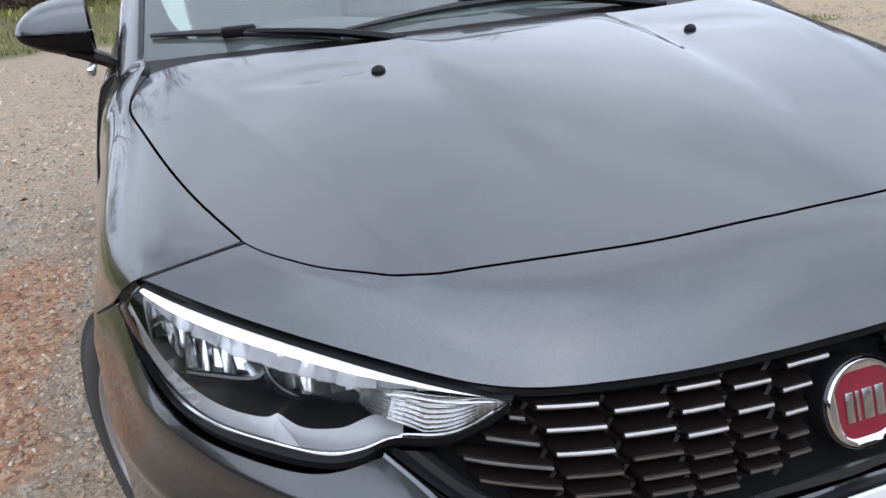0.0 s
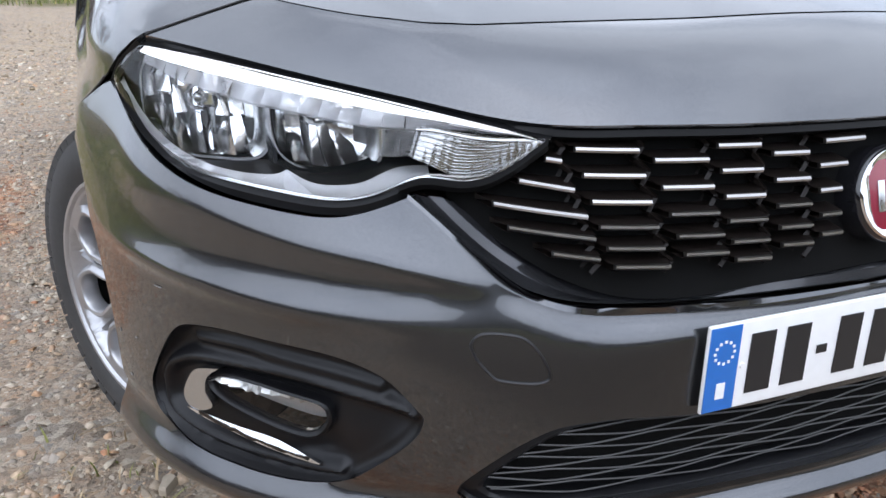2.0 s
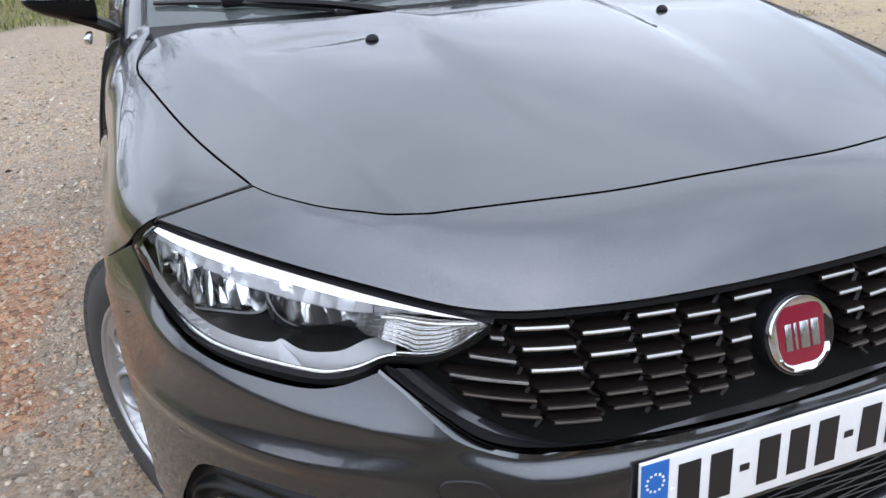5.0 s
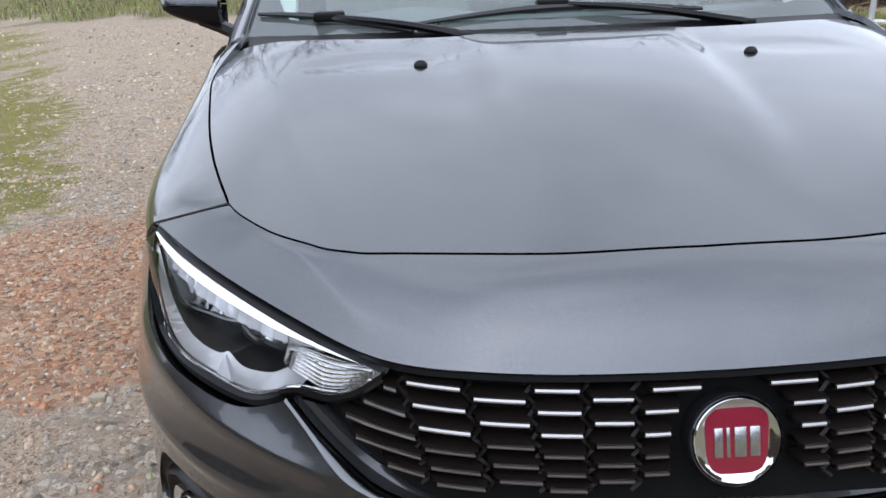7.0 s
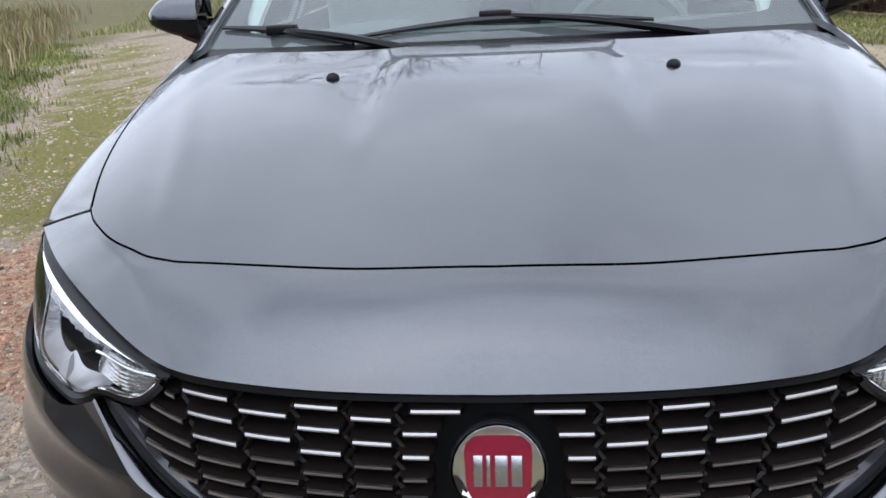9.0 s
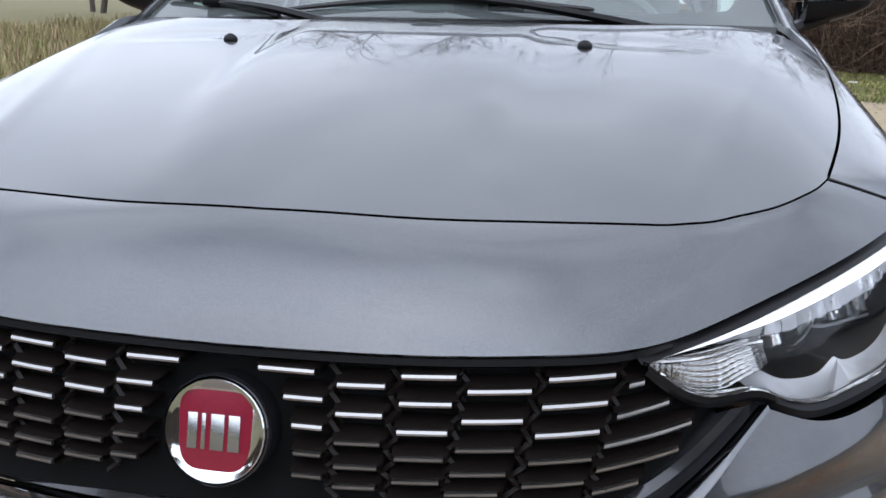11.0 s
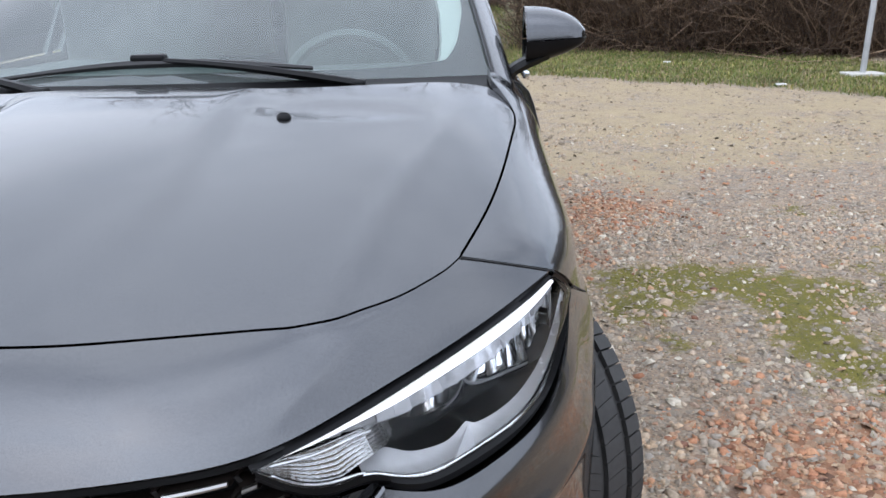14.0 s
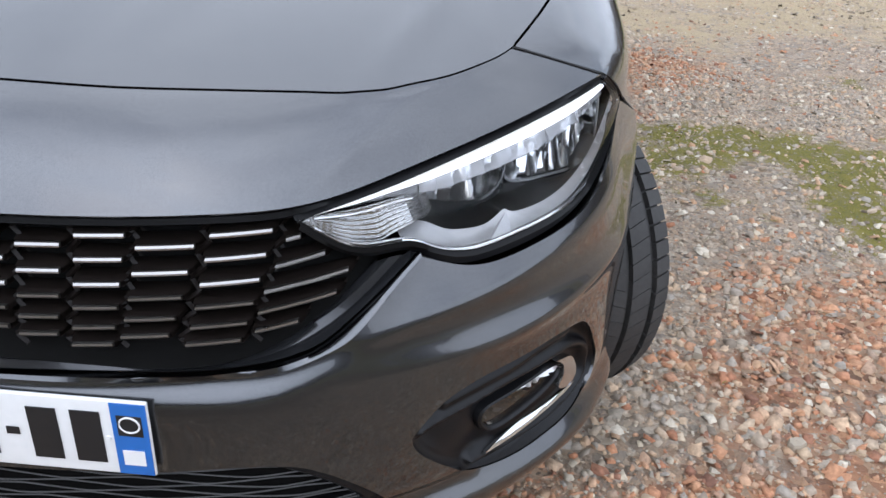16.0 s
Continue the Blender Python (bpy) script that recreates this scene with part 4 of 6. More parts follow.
    part_low = even(low[i0:], 70)
    pn = even(nor[i0:], 70)
    fr2 = facing(*loft([part_low - .02 * pn, part_low - .003 * pn, (part_low + lo) / 2 + .001 * pn, lo - .003 * pn, lo - .014 * pn]), (.3, -1, .1))
    put("lower_seal", fr2, MATT_BLACK, lamp)
    inner = low[:i0 + 1]
    fr3 = facing(*loft([inner - .012 * nor[:i0 + 1], inner - .001 * nor[:i0 + 1], inner + .002 * nor[:i0 + 1] + np.array([0, .002, -.008]), inner + np.array([-.002, .004, -.014]), inner + np.array([0, .03, -.014])]), (.1, -1, -.1))
    put("tip_seal", fr3, MATT_BLACK, lamp)
    # outer end cap
    ends = np.array([top[-1], (top[-1] + low[-1]) / 2, low[-1]])
    outer = np.array([(.800, .470, .803), (.826, .515, .775), (.838, .545, .742)])
    put("end_seal", facing(*loft([even(ends, 8) - .004 * nor[-1], even(ends, 8) * .5 + even(outer, 8) * .5, even(outer, 8) + np.array([-.004, 0, 0])]), (1, -.4, 0)), MATT_BLACK, lamp)
    return lamp


def from_line(p, line):
    """Distance of points from an open line."""
    line = np.asarray(line, float)
    best = np.full(len(p), 1e9)
    for a, e in zip(line[:-1], line[1:]):
        d = e - a
        t = np.clip(((p - a) @ d) / (d @ d + 1e-12), 0, 1)
        best = np.minimum(best, np.linalg.norm(p - a - t[:, None] * d, axis=1))
    return best


FOG_RING = [(.564, .421), (.617, .430), (.682, .438), (.756, .438), (.848, .425), (.894, .411), (.927, .388), (.938, .353), (.930, .330), (.906, .318), (.861, .311), (.778, .311), (.705, .315), (.660, .323)]
FOG_FOLD = [(.868, .446), (.795, .456), (.753, .457), (.681, .455), (.610, .446)]
FOG_LENS = [(.846, .395), (.816, .406), (.769, .410), (.729, .409), (.690, .407), (.677, .398), (.678, .384), (.690, .369), (.706, .362), (.736, .362), (.785, .368), (.822, .375), (.843, .384)]
FOG_SATIN = [(.822, .421), (.856, .411), (.875, .399), (.890, .377), (.896, .358), (.888, .347), (.868, .346), (.842, .360), (.849, .373), (.851, .388), (.845, .402), (.832, .414)]
FOG_BLADE = [(.890, .3445), (.860, .3450), (.836, .3445), (.792, .3430), (.750, .3410), (.715, .3350), (.690, .3285), (.683, .3265), (.690, .3258), (.715, .3270), (.757, .3302), (.807, .3355), (.853, .3395), (.880, .3425)]


def fog_part(s, fog):
    """Fog lamp in its dark recess, with a satin crescent beside it and a chrome blade under it."""
    ring_line, fold_line = spline(FOG_RING, 90), spline(FOG_FOLD, 40)

    def out(p):
        return np.stack([np.sin(p[:, 0] / .95), -np.cos(p[:, 0] / .95), 0 * p[:, 0]], 1)

    def at(p, deep):
        return skin(p) - np.broadcast_to(deep, len(p))[:, None] * out(p)

    def sunk(p):
        d = away(p, fog)
        grow = np.clip(d / .012, 0, 1)
        deep = .003 + .027 * (1 - np.exp(-d / .009))
        deep = deep - grow * (.017 * np.exp(-(from_line(p, ring_line) / .0100) ** 2) + .010 * np.exp(-(from_line(p, fold_line) / .0080) ** 2))
        return at(p, deep - grow * .010 * soft_step((.70 - p[:, 0]) / .07) * np.exp(-((p[:, 1] - .375) / .045) ** 2))

    def put(name, data, m, parent, label=""):
        v, f = data
        if s < 0:
            v, f = flipped(v, f)
        return part(name, mesh(name, v, f), m, parent, label)

    lens = even(spline(FOG_LENS + FOG_LENS[:1], 90), 60)[:-1]
    mid = lens.mean(0)
    grown_ = lambda k: (lens - mid) * [1 + .6 * k, 1 + 1.6 * k] + mid
    bezel = put("fog_surround", patch(fog, sunk, .0026, holes=[even(np.r_[grown_(.10), grown_(.10)[:1]], 50)[:-1]], way=(.6, -1, 0), rim=.004), SURROUND, car, "black plastic fog lamp surround")
    rows = [at(grown_(k), d) for k, d in ((0, .030), (0, .021), (.03, .017), (.10, .0145), (.17, .017), (.22, .030))]
    put("lamp_ring", facing(*loft(rows, closed=True), (.6, -1, 0)), SURROUND, bezel, "black collar round the fog lamp")

    def mirror(p):
        cell = np.floor(p[:, 0] * 70)
        upper_ = np.clip((p[:, 1] - .391) / .004, 0, 1)
        tilt = np.sin(cell * 12.9 + 1.3) * .5 + .95
        return at(p, .031 + .50 * (.412 - p[:, 1]) + .25 * np.minimum(away(p, lens), .008) + upper_ * ((.010 * ((p[:, 0] * 70) % 1 - .5) * np.sin(cell * 7.7)) - 1.1 * tilt * (.412 - p[:, 1])))

    put("fog_reflector", patch(lens, mirror, .003, way=(.6, -1, 0), rim=0), FACETED, bezel, "faceted fog lamp reflector")
    g = put("fog_lens", patch(lens, lambda p: at(p, .022 - .10 * away(p, lens)), .010, way=(.6, -1, 0), rim=.005), LENS, bezel, "clear fog lamp lens")
    g.visible_shadow = False
    satin = even(spline(FOG_SATIN + FOG_SATIN[:1], 90), 60)[:-1]
    put("satin_crescent", patch(satin, lambda p: at(p, .009), .006, way=(.6, -1, 0), rim=.012), SATIN, bezel, "satin chrome crescent beside the fog lamp")
    blade = even(spline(FOG_BLADE + FOG_BLADE[:1], 120), 80)[:-1]
    foot = lambda x: np.interp(x, (.684, .70, .757, .807, .853, .886), (.326, .3255, .330, .335, .339, .343))
    put("chrome_blade", patch(blade, lambda p: at(p, .007 + .25 * np.clip(p[:, 1] - foot(p[:, 0]), 0, .05) + 36 * np.clip(p[:, 1] - foot(p[:, 0]), 0, .05) ** 2), .004, way=(.6, -1, 0), rim=.008), CHROME, bezel, "chrome blade under the fog lamp")
    return bezel


def lower_grille_part(lower):
    # near-black sheet in place of the shaded hollow behind the slats
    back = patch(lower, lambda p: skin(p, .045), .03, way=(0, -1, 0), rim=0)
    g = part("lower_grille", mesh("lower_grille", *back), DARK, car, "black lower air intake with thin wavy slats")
    mid = lower.mean(0)
    rows = [skin((lower - mid) * [1 - .4 * k, 1 - k] + mid, d) for k, d in ((0, .006), (.02, .010), (.06, .009), (.10, .008), (.13, .012), (.16, .045))]
    part("intake_frame", mesh("intake_frame", *facing(*loft(rows, closed=True), (0, -1, 0))), SURROUND, g)
    us = np.linspace(-.52, .52, 220)
    for k in range(10):
        z = .316 + k * .0092
        ph = 2.6 * (k % 2) + .5 * k
        tri_wave = 2 / math.pi * np.arcsin(.96 * np.sin(us * 36 + ph))
        wave = z + .0042 * tri_wave
        pts = np.stack([us, wave], 1)
        keep = inside(pts, (lower - mid) * [.95, .87] + mid)
        if keep.sum() > 12:
            q = skin(pts[keep], .016)
            part("slat", mesh("slat", *tube(q, .0013, 5)), SLAT, g, "thin grey slat")
    return g


def wheel_part(s, y, steer):
    place = Matrix.Translation((s * .765, y, .316)) @ Matrix.Rotation(radians(steer), 4, "Z")
    hub = new("wheel")
    hub.parent, hub.matrix_basis = car, place
    o = s
    R0, RR, HW = .316, .212, .1025
    Rb = R0 - .009
    prof = [(-HW + .012, RR), (-HW - .004, RR + .022), (-HW - .006, RR + .055), (-HW + .004, R0 - .022), (-HW + .022, Rb - .003), (-HW + .045, Rb), (HW - .045, Rb), (HW - .022, Rb - .003), (HW - .004, R0 - .022), (HW + .006, RR + .055), (HW + .004, RR + .022), (HW - .012, RR)]
    n = 96
    carc = facing(*revolve(prof, n), (0, 0, 0))[0:2]
    v, f = carc
    tyre = part("tyre", mesh("tyre", v, f), TYRE, hub, "worn black tyre")
    # tread blocks between grooves
    blocks = []
    ang = np.linspace(0, 2 * math.pi, n, endpoint=False)
    for x0, x1 in ((-.099, -.062), (-.048, -.007), (.007, .048), (.062, .099)):
        shoulder = abs(x0 + x1) > .1
        m = 60
        for k in range(m):
            a0, a1 = 2 * math.pi * k / m, 2 * math.pi * (k + (.88 if shoulder else .95)) / m
            tw = .05 if shoulder else .14
            rows = []
            for a, tt in ((a0, 0), ((a0 + a1) / 2, .5), (a1, 1)):
                for xx in (x0, x1):
                    r = R0 + .004 - (.011 if shoulder and abs(xx) > .09 else 0)
                    aa = a + tw * (xx - x0) / .04 * (.35 if x0 < 0 else -.35)
                    rows.append((xx, r * math.cos(aa), r * math.sin(aa)))
            q = np.array(rows)
            base = q * [1, .95, .95]
            w = np.r_[q, base]
            blocks.append((w, [(0, 2, 3, 1), (2, 4, 5, 3), (0, 1, 7, 6), (4, 10, 11, 5), (0, 6, 8, 2), (2, 8, 10, 4), (1, 3, 9, 7), (3, 5, 11, 9)]))
    part("tread", mesh("tread", *joined(*blocks), smooth=False), TYRE, tyre)
    # rim: bright lip and dark barrel
    lip = [(o * (HW - .020), RR - .014), (o * (HW + .002), RR - .006), (o * (HW + .006), RR - .001), (o * (HW + .006), RR + .005), (o * (HW - .004), RR + .008)]
    rim = part("rim", mesh("rim", *revolve(lip, 72)), ALLOY, hub, "silver alloy wheel with rounded openings between ribbed spokes")
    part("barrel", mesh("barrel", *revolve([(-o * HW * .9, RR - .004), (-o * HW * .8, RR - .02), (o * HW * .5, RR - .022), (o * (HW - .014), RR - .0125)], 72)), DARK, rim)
    part("brake_disc", mesh("brake_disc", *revolve([(o * .0, .02), (o * .0, .135), (o * .012, .135), (o * .012, .02)], 48)), BEZEL, hub)
    # added near-black disc: shade inside the barrel, seen through the wheel's openings
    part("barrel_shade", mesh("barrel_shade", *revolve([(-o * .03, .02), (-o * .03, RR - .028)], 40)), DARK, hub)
    # face: seven windows, each in a raised rounded frame, with a hollow and a thin rib between neighbours
    half = math.pi / 7
    mid = np.array([.130, 0.0])
    ph = np.linspace(0, 2 * math.pi, 120, endpoint=False)
    ways = np.stack([np.cos(ph), np.sin(ph)], 1)
    reach = np.where(ways[:, 0] > 0, .050, .066)
    wide = .037 - .016 * np.clip(-ways[:, 0], 0, 1)
    window = (np.abs(ways[:, 0] / reach) ** 2.6 + np.abs(ways[:, 1] / wide) ** 2.6) ** (-1 / 2.6)
    far = np.full(120, 9.0)
    steps_ = np.linspace(.01, .16, 301)
    for i in range(120):
        q = mid + steps_[:, None] * ways[i]
        r, a = np.hypot(q[:, 0], q[:, 1]), np.abs(np.arctan2(q[:, 1], q[:, 0]))
        out = (a > half) | (r > RR - .005) | (r < .036)
        far[i] = steps_[np.argmax(out)]
    rows = []
    for k, d in ((0, -1), (0, 0), (.003, 0), (.009, 0), (.016, 0), (.022, 0), (.35, 1), (.55, 1), (.75, 1), (.9, 1), (1, 1)):
        if d < 1:
            dist = np.minimum(window + k, far - .0004 * (6 - len(rows)))
        else:
            near = np.minimum(window + .022, far - .0004)
            dist = near + (far - near) * k
        q = mid + dist[:, None] * ways
        r, a = np.hypot(q[:, 0], q[:, 1]), np.abs(np.arctan2(q[:, 1], q[:, 0]))
        off = dist - window
        x = np.full(120, -.034) if d < 0 else -.006 * np.clip(1 - off / .004, 0, 1) - .024 * soft_step((off - .013) / .010) * soft_step((RR - .012 - r) / .018)
        to_rib = r * np.sin(np.clip(half - a, 0, 1))
        x = x + .018 * np.clip(1 - to_rib / .006, 0, 1) * soft_step((RR - .020 - r) / .02) * (d > 0)
        x = HW + .001 + x - .030 * (1 - r / RR) ** 2
        rows.append(np.stack([o * x, q[:, 0], q[:, 1]], 1))
    face = facing(*loft(rows, closed=True), (o, 0, 0))
    one = mesh("spoke", *face)
    for k in range(7):
        piece = part("spoke", one, ALLOY, rim)
        piece.matrix_basis = Matrix.Rotation(radians(37) + 2 * half * k, 4, "X")
    cap = [(o * (HW - .05), .055), (o * (HW - .030), .05), (o * (HW - .022), .034), (o * (HW - .020), .001)]
    part("hub_cap", mesh("hub_cap", *revolve(cap, 40)), ALLOY, rim)
    return hub


hood_part()
bumper, fog_loop, lower_loop = bumper_part()
grille = grille_part()
badge_part(grille)
plate_part()
for side in (-1, 1):
    fender_part(side)
    headlamp_part(side)
    fog_part(side, fog_loop)
lower_grille_part(lower_loop)
STEER = 28.0
for side in (-1, 1):
    wheel_part(side, YC, STEER)
    wheel_part(side, YC + 2.638, 0.0)


# ---- the car above and behind the bonnet ----
def half_to_full(rows):
    return [both(np.asarray(r)) for r in rows]


def screen_point(x, t):
    """Windscreen: x across (-1 to 1), t from the foot (0) to the roof (1)."""
    x, t = np.asarray(x, float), np.asarray(t, float)
    hw = .748 - .090 * t
    y = 1.035 + .80 * t + (.175 - .06 * t) * x ** 2
    z = 1.022 + .425 * t - .05 * t ** 2 - .012 * x ** 2 - .03 * t * x ** 2
    return np.stack([hw * x, y, z], -1)


def upper_car():
    xs = np.linspace(-1, 1, 61)
    glass = facing(*loft([screen_point(xs, np.full(61, t)) for t in np.linspace(0, 1, 18)]), (0, -1, 1))
    g = part("windscreen", mesh("windscreen", *turned_in(*glass, .005)), SCREEN, car, "pale green tinted windscreen")
    g.visible_shadow = False
    # black printed border inside the glass
    inn = lambda x, t: screen_point(x, t) + np.array([0, .006, -.006])
    rows = []
    for k in np.linspace(0, 1, 6):
        lower = inn(xs, np.full(61, .01) + k * (.062 + .11 * np.abs(xs) ** 7))
        rows.append(lower)
    bor = [facing(*loft(rows), (0, -1, 1))]
    ts = np.linspace(.01, .99, 40)
    for s in (-1, 1):
        wide = np.interp(ts, (0, .07, .093, .15, .215, .39, .6, 1), (.20, .175, .150, .112, .085, .045, .032, .032))
        bor.append(facing(*loft([inn(s * (1 - k * wide), ts) for k in np.linspace(0, 1, 4)]), (0, -1, 1)))
    bor.append(facing(*loft([inn(xs, np.full(61, t)) for t in (.93, 1.0)]), (0, -1, 1)))
    part("printed_border", mesh("printed_border", *joined(*bor)), MATT_BLACK, g, "black printed border")
    for s in (-1, 1):
        tt = np.linspace(.085, .97, 40)
        edge = 1 - np.interp(tt, (0, .07, .093, .15, .215, .39, .6, 1), (.20, .175, .150, .112, .085, .045, .032, .032)) + .004
        inner = edge - np.interp(tt, (.085, .12, .2, .4, .6, 1), (.004, .030, .055, .085, .10, .10))
        rows = [screen_point(s * (inner + (edge - inner) * k), tt) + np.array([0, .014, -.012]) * (1 + 1.2 * k * (1 - k)) for k in np.linspace(0, 1, 5)]
        part("pillar_trim", mesh("pillar_trim", *turned_in(*facing(*loft(rows), (0, -1, 1)), .01)), PALE_TRIM, g, "pale grey inner pillar trim")
    vin = np.array([screen_point(x, t) + np.array([0, .003, -.002]) for x, t in ((.745, .012), (.815, .012), (.815, .026), (.745, .026))])
    part("number_tag", mesh("number_tag", vin, [(0, 1, 2, 3)]), SATIN, g, "small pale identity tag")
    # scuttle between bonnet and glass
    base = both(even(spline(HOOD_REAR, 40), 31))
    foot = screen_point(np.linspace(-1, 1, 61), np.full(61, .015))
    rows = [lift(base, -.03, -.03), lift(base, .012, -.022), base * .45 + foot * .55 + np.array([0, 0, -.016]), foot + np.array([0, -.004, .002]), foot + np.array([0, .01, -.01])]
    part("scuttle", mesh("scuttle", *facing(*loft(rows), (0, -1, 1))), MATT_BLACK, car, "black plastic scuttle panel")
    # roof, pillars, flanks
    roof_rows = []
    for t in np.linspace(0, 1, 14):
        y = 1.83 + 1.75 * t
        hw = .655 + .02 * math.sin(t * 3.1)
        zc = 1.397 + .085 * math.sin(min(1, t * 1.25 + .12) * math.pi * .62) - .05 * t ** 3
        u = np.linspace(-1, 1, 41)
        roof_rows.append(np.stack([hw * u, y + .12 * u ** 2 * (1 - t), zc - .045 * np.abs(u) ** 2.6], 1))
    part("roof", mesh("roof", *turned_in(*facing(*loft(roof_rows), (0, 0, 1)), .02)), PAINT, car, "dark grey painted roof")
    for s in (-1, 1):
        ts = np.linspace(-.06, 1.03, 26)
        a = screen_point(np.full(26, s * 1.0), ts)
        dirs = np.array([s, .25, 0]) / np.linalg.norm([1, .25])
        rows = [a + np.array([0, -.004, .003]) - .004 * dirs, a + np.array([0, -.010, .008]) + .006 * dirs, a + .035 * dirs + np.array([0, .008, .004]), a + .052 * dirs + np.array([0, .05, -.012]), a + .045 * dirs + np.array([0, .075, -.02])]
        part("windscreen_pillar", mesh("windscreen_pillar", *facing(*loft(rows), (s, -.5, .5))), PAINT, car)
        gap = tube(a + np.array([0, -.006, .006]), .0035, 5)
        part("glass_seal", mesh("glass_seal", *gap), RUBBER, car)
    for s in (-1, 1):
        # painted flank below the windows, from the front door to the tail
        ys = np.r_[np.linspace(1.305, 2.35, 22), np.linspace(2.36, 4.30, 40)]
        zs = np.array([.20, .26, .34, .44, .55, .66, .75, .82, .88, .930, .965, .985, .996])
        xo = np.array([.845, .865, .872, .878, .887, .893, .890, .877, .863, .850, .837, .817, .788])
        yr = YC + 2.638
        v, f = [], []
        for y in ys:
            taper = -.10 * max(0, (y - 3.3) / 1.0) ** 2
            rise = .05 * np.clip((y - 1.3) / 3, 0, 1)
            for x, z in zip(xo, zs):
                v.append((s * (x + taper), y, z + rise * (z - .2) / .78))
        n = len(zs)
        for i in range(len(ys) - 1):
            for j in range(n - 1):
                c = (np.array(v[i * n + j]) + np.array(v[(i + 1) * n + j + 1])) / 2
                if math.hypot(c[1] - yr, c[2] - ZC) > .37:
                    f.append((i * n + j, (i + 1) * n + j, (i + 1) * n + j + 1, i * n + j + 1))
        flank = part("flank", mesh("flank", *turned_in(*facing(v, f, (s, 0, 0)), .02)), PAINT, car, "dark grey painted doors and rear quarter")
        for y in (1.302, 2.36):
            part("door_joint", mesh("door_joint", *tube(np.array([(s * (x + .0005), y, z) for x, z in zip(xo[1:], zs[1:])]), .003, 5)), RUBBER, flank)
        # side glass
        win = loft([np.array([(s * (.798 - .148 * t), y0 + .62 * t * (1 - (y0 - 1.32) / 2.43), 1.0 + .05 * (y0 - 1.3) / 2.5 * (1 - t) + .36 * t) for y0 in np.linspace(1.32, 3.75, 14)]) for t in np.linspace(0, 1, 6)])
        sg = part("side_glass", mesh("side_glass", *turned_in(*facing(*win, (s, 0, .3)), .004)), SIDE, car, "tinted side windows")
        sg.visible_shadow = False
        for y in (2.30, 2.42, 3.30):
            part("window_pillar", mesh("window_pillar", *tube(np.array([(s * (.803 - .148 * t), y + .03 * t, 1.0 + .36 * t) for t in np.linspace(0, 1, 5)]), .03, 8, squash=.35)), GLOSS_BLACK, car)
        # door handle in bright metal
        bm = box(s * .905, 2.16, .925, .022, .20, .026, .008, 3)
        part("door_handle", bm, CHROME, flank, "chrome door handle")
        # mirror on its foot
        shells = {True: [], False: []}
        for upper in (True, False):
            rows = []
            for t in np.linspace(0, 1, 15):
                x = .846 + .170 * t
                zt, zb, zm = 1.160 - .050 * t ** 2.6, 1.010 + .052 * t ** 1.5, 1.076 + .006 * t
                end = math.sqrt(max(0.0, 1 - t ** 9)) * .98 + .02
                th = np.linspace(-90, 90, 15)
                hz = (zt - zm) if upper else (zm - .003 - zb)
                dy = (.098 - .030 * t) * end
                row = []
                for a in th:
                    c, q = math.cos(math.radians(a)), math.sin(math.radians(a))
                    # from the rear edge over the crown to the front edge
                    up = max(0.0, c) ** .55
                    row.append((s * x, 1.53 + .02 + (dy * q if q < 0 else .030 * q), (zm + hz * up * end) if upper else (zm - .003 - hz * up * end)))
                rows.append(np.array(row))
            inner = rows[0] * [0, 1, 1] + np.array([rows[0][0][0], 0, 0])
            mid = inner.mean(0)
            rows = [mid + (inner - mid) * .02, mid + (inner - mid) * .93 + np.array([s * .002, 0, 0]), *rows]
            shells[upper] = facing(*loft(rows), (0, -1, .6 if upper else -.6))
        mir = part("door_mirror", mesh("door_mirror", *shells[True]), PAINT, car, "grey painted door mirror with a black lower half")
        part("lower_shell", mesh("lower_shell", *shells[False]), MATT_BLACK, mir)
        arm = [np.array([(s * (.800 + .11 * t), 1.50 + .02 * t + dy, .988 + .052 * t ** .8 + dz) for t in np.linspace(0, 1, 8)]) for dy, dz in ((-.045, 0), (-.03, .016), (.02, .018), (.04, 0), (.02, -.014), (-.03, -.014), (-.045, 0))]
        part("mirror_foot", mesh("mirror_foot", *facing(*loft(arm), (0, -1, -.2))), MATT_BLACK, mir)
        part("mirror_glass", box(s * .912, 1.572, 1.088, .105, .006, .080, .003), MIRRORED, mir)
    # tail
    tail = [np.array([(u * w, y + .10 * u ** 2, z) for u in np.linspace(-1, 1, 21)]) for y, z, w in ((3.60, 1.41, .60), (3.95, 1.10, .74), (4.02, 1.05, .78), (4.30, 1.00, .76), (4.36, .75, .78), (4.40, .5, .80), (4.33, .25, .78))]
    part("tail", mesh("tail", *turned_in(*facing(*loft(tail), (0, 1, .5)), .02)), PAINT, car, "dark grey tail of the car")
    # dark structure under the skin
    secs = []
    for y, hw, z1, z0 in ((.16, .40, .70, .30), (.30, .52, .78, .30), (.48, .50, .83, .30), (.9, .50, .93, .30), (1.12, .55, .97, .25), (1.30, .80, .95, .20), (4.2, .76, .95, .20)):
        secs.append(np.array([(-hw, y, z0), (-hw, y, z1 - .05), (-hw * .85, y, z1), (hw * .85, y, z1), (hw, y, z1 - .05), (hw, y, z0)]))
    v, f = loft(secs, closed=True)
    k = len(v)
    f = f + [(0, 1, 2, 3, 4, 5), tuple(range(k - 6, k))]
    part("inner_body", mesh("inner_body", v, f, smooth=False), DARK, car)
    for s in (-1, 1):
        # wheel housings
        ang = np.linspace(math.radians(-8), math.radians(188), 30)
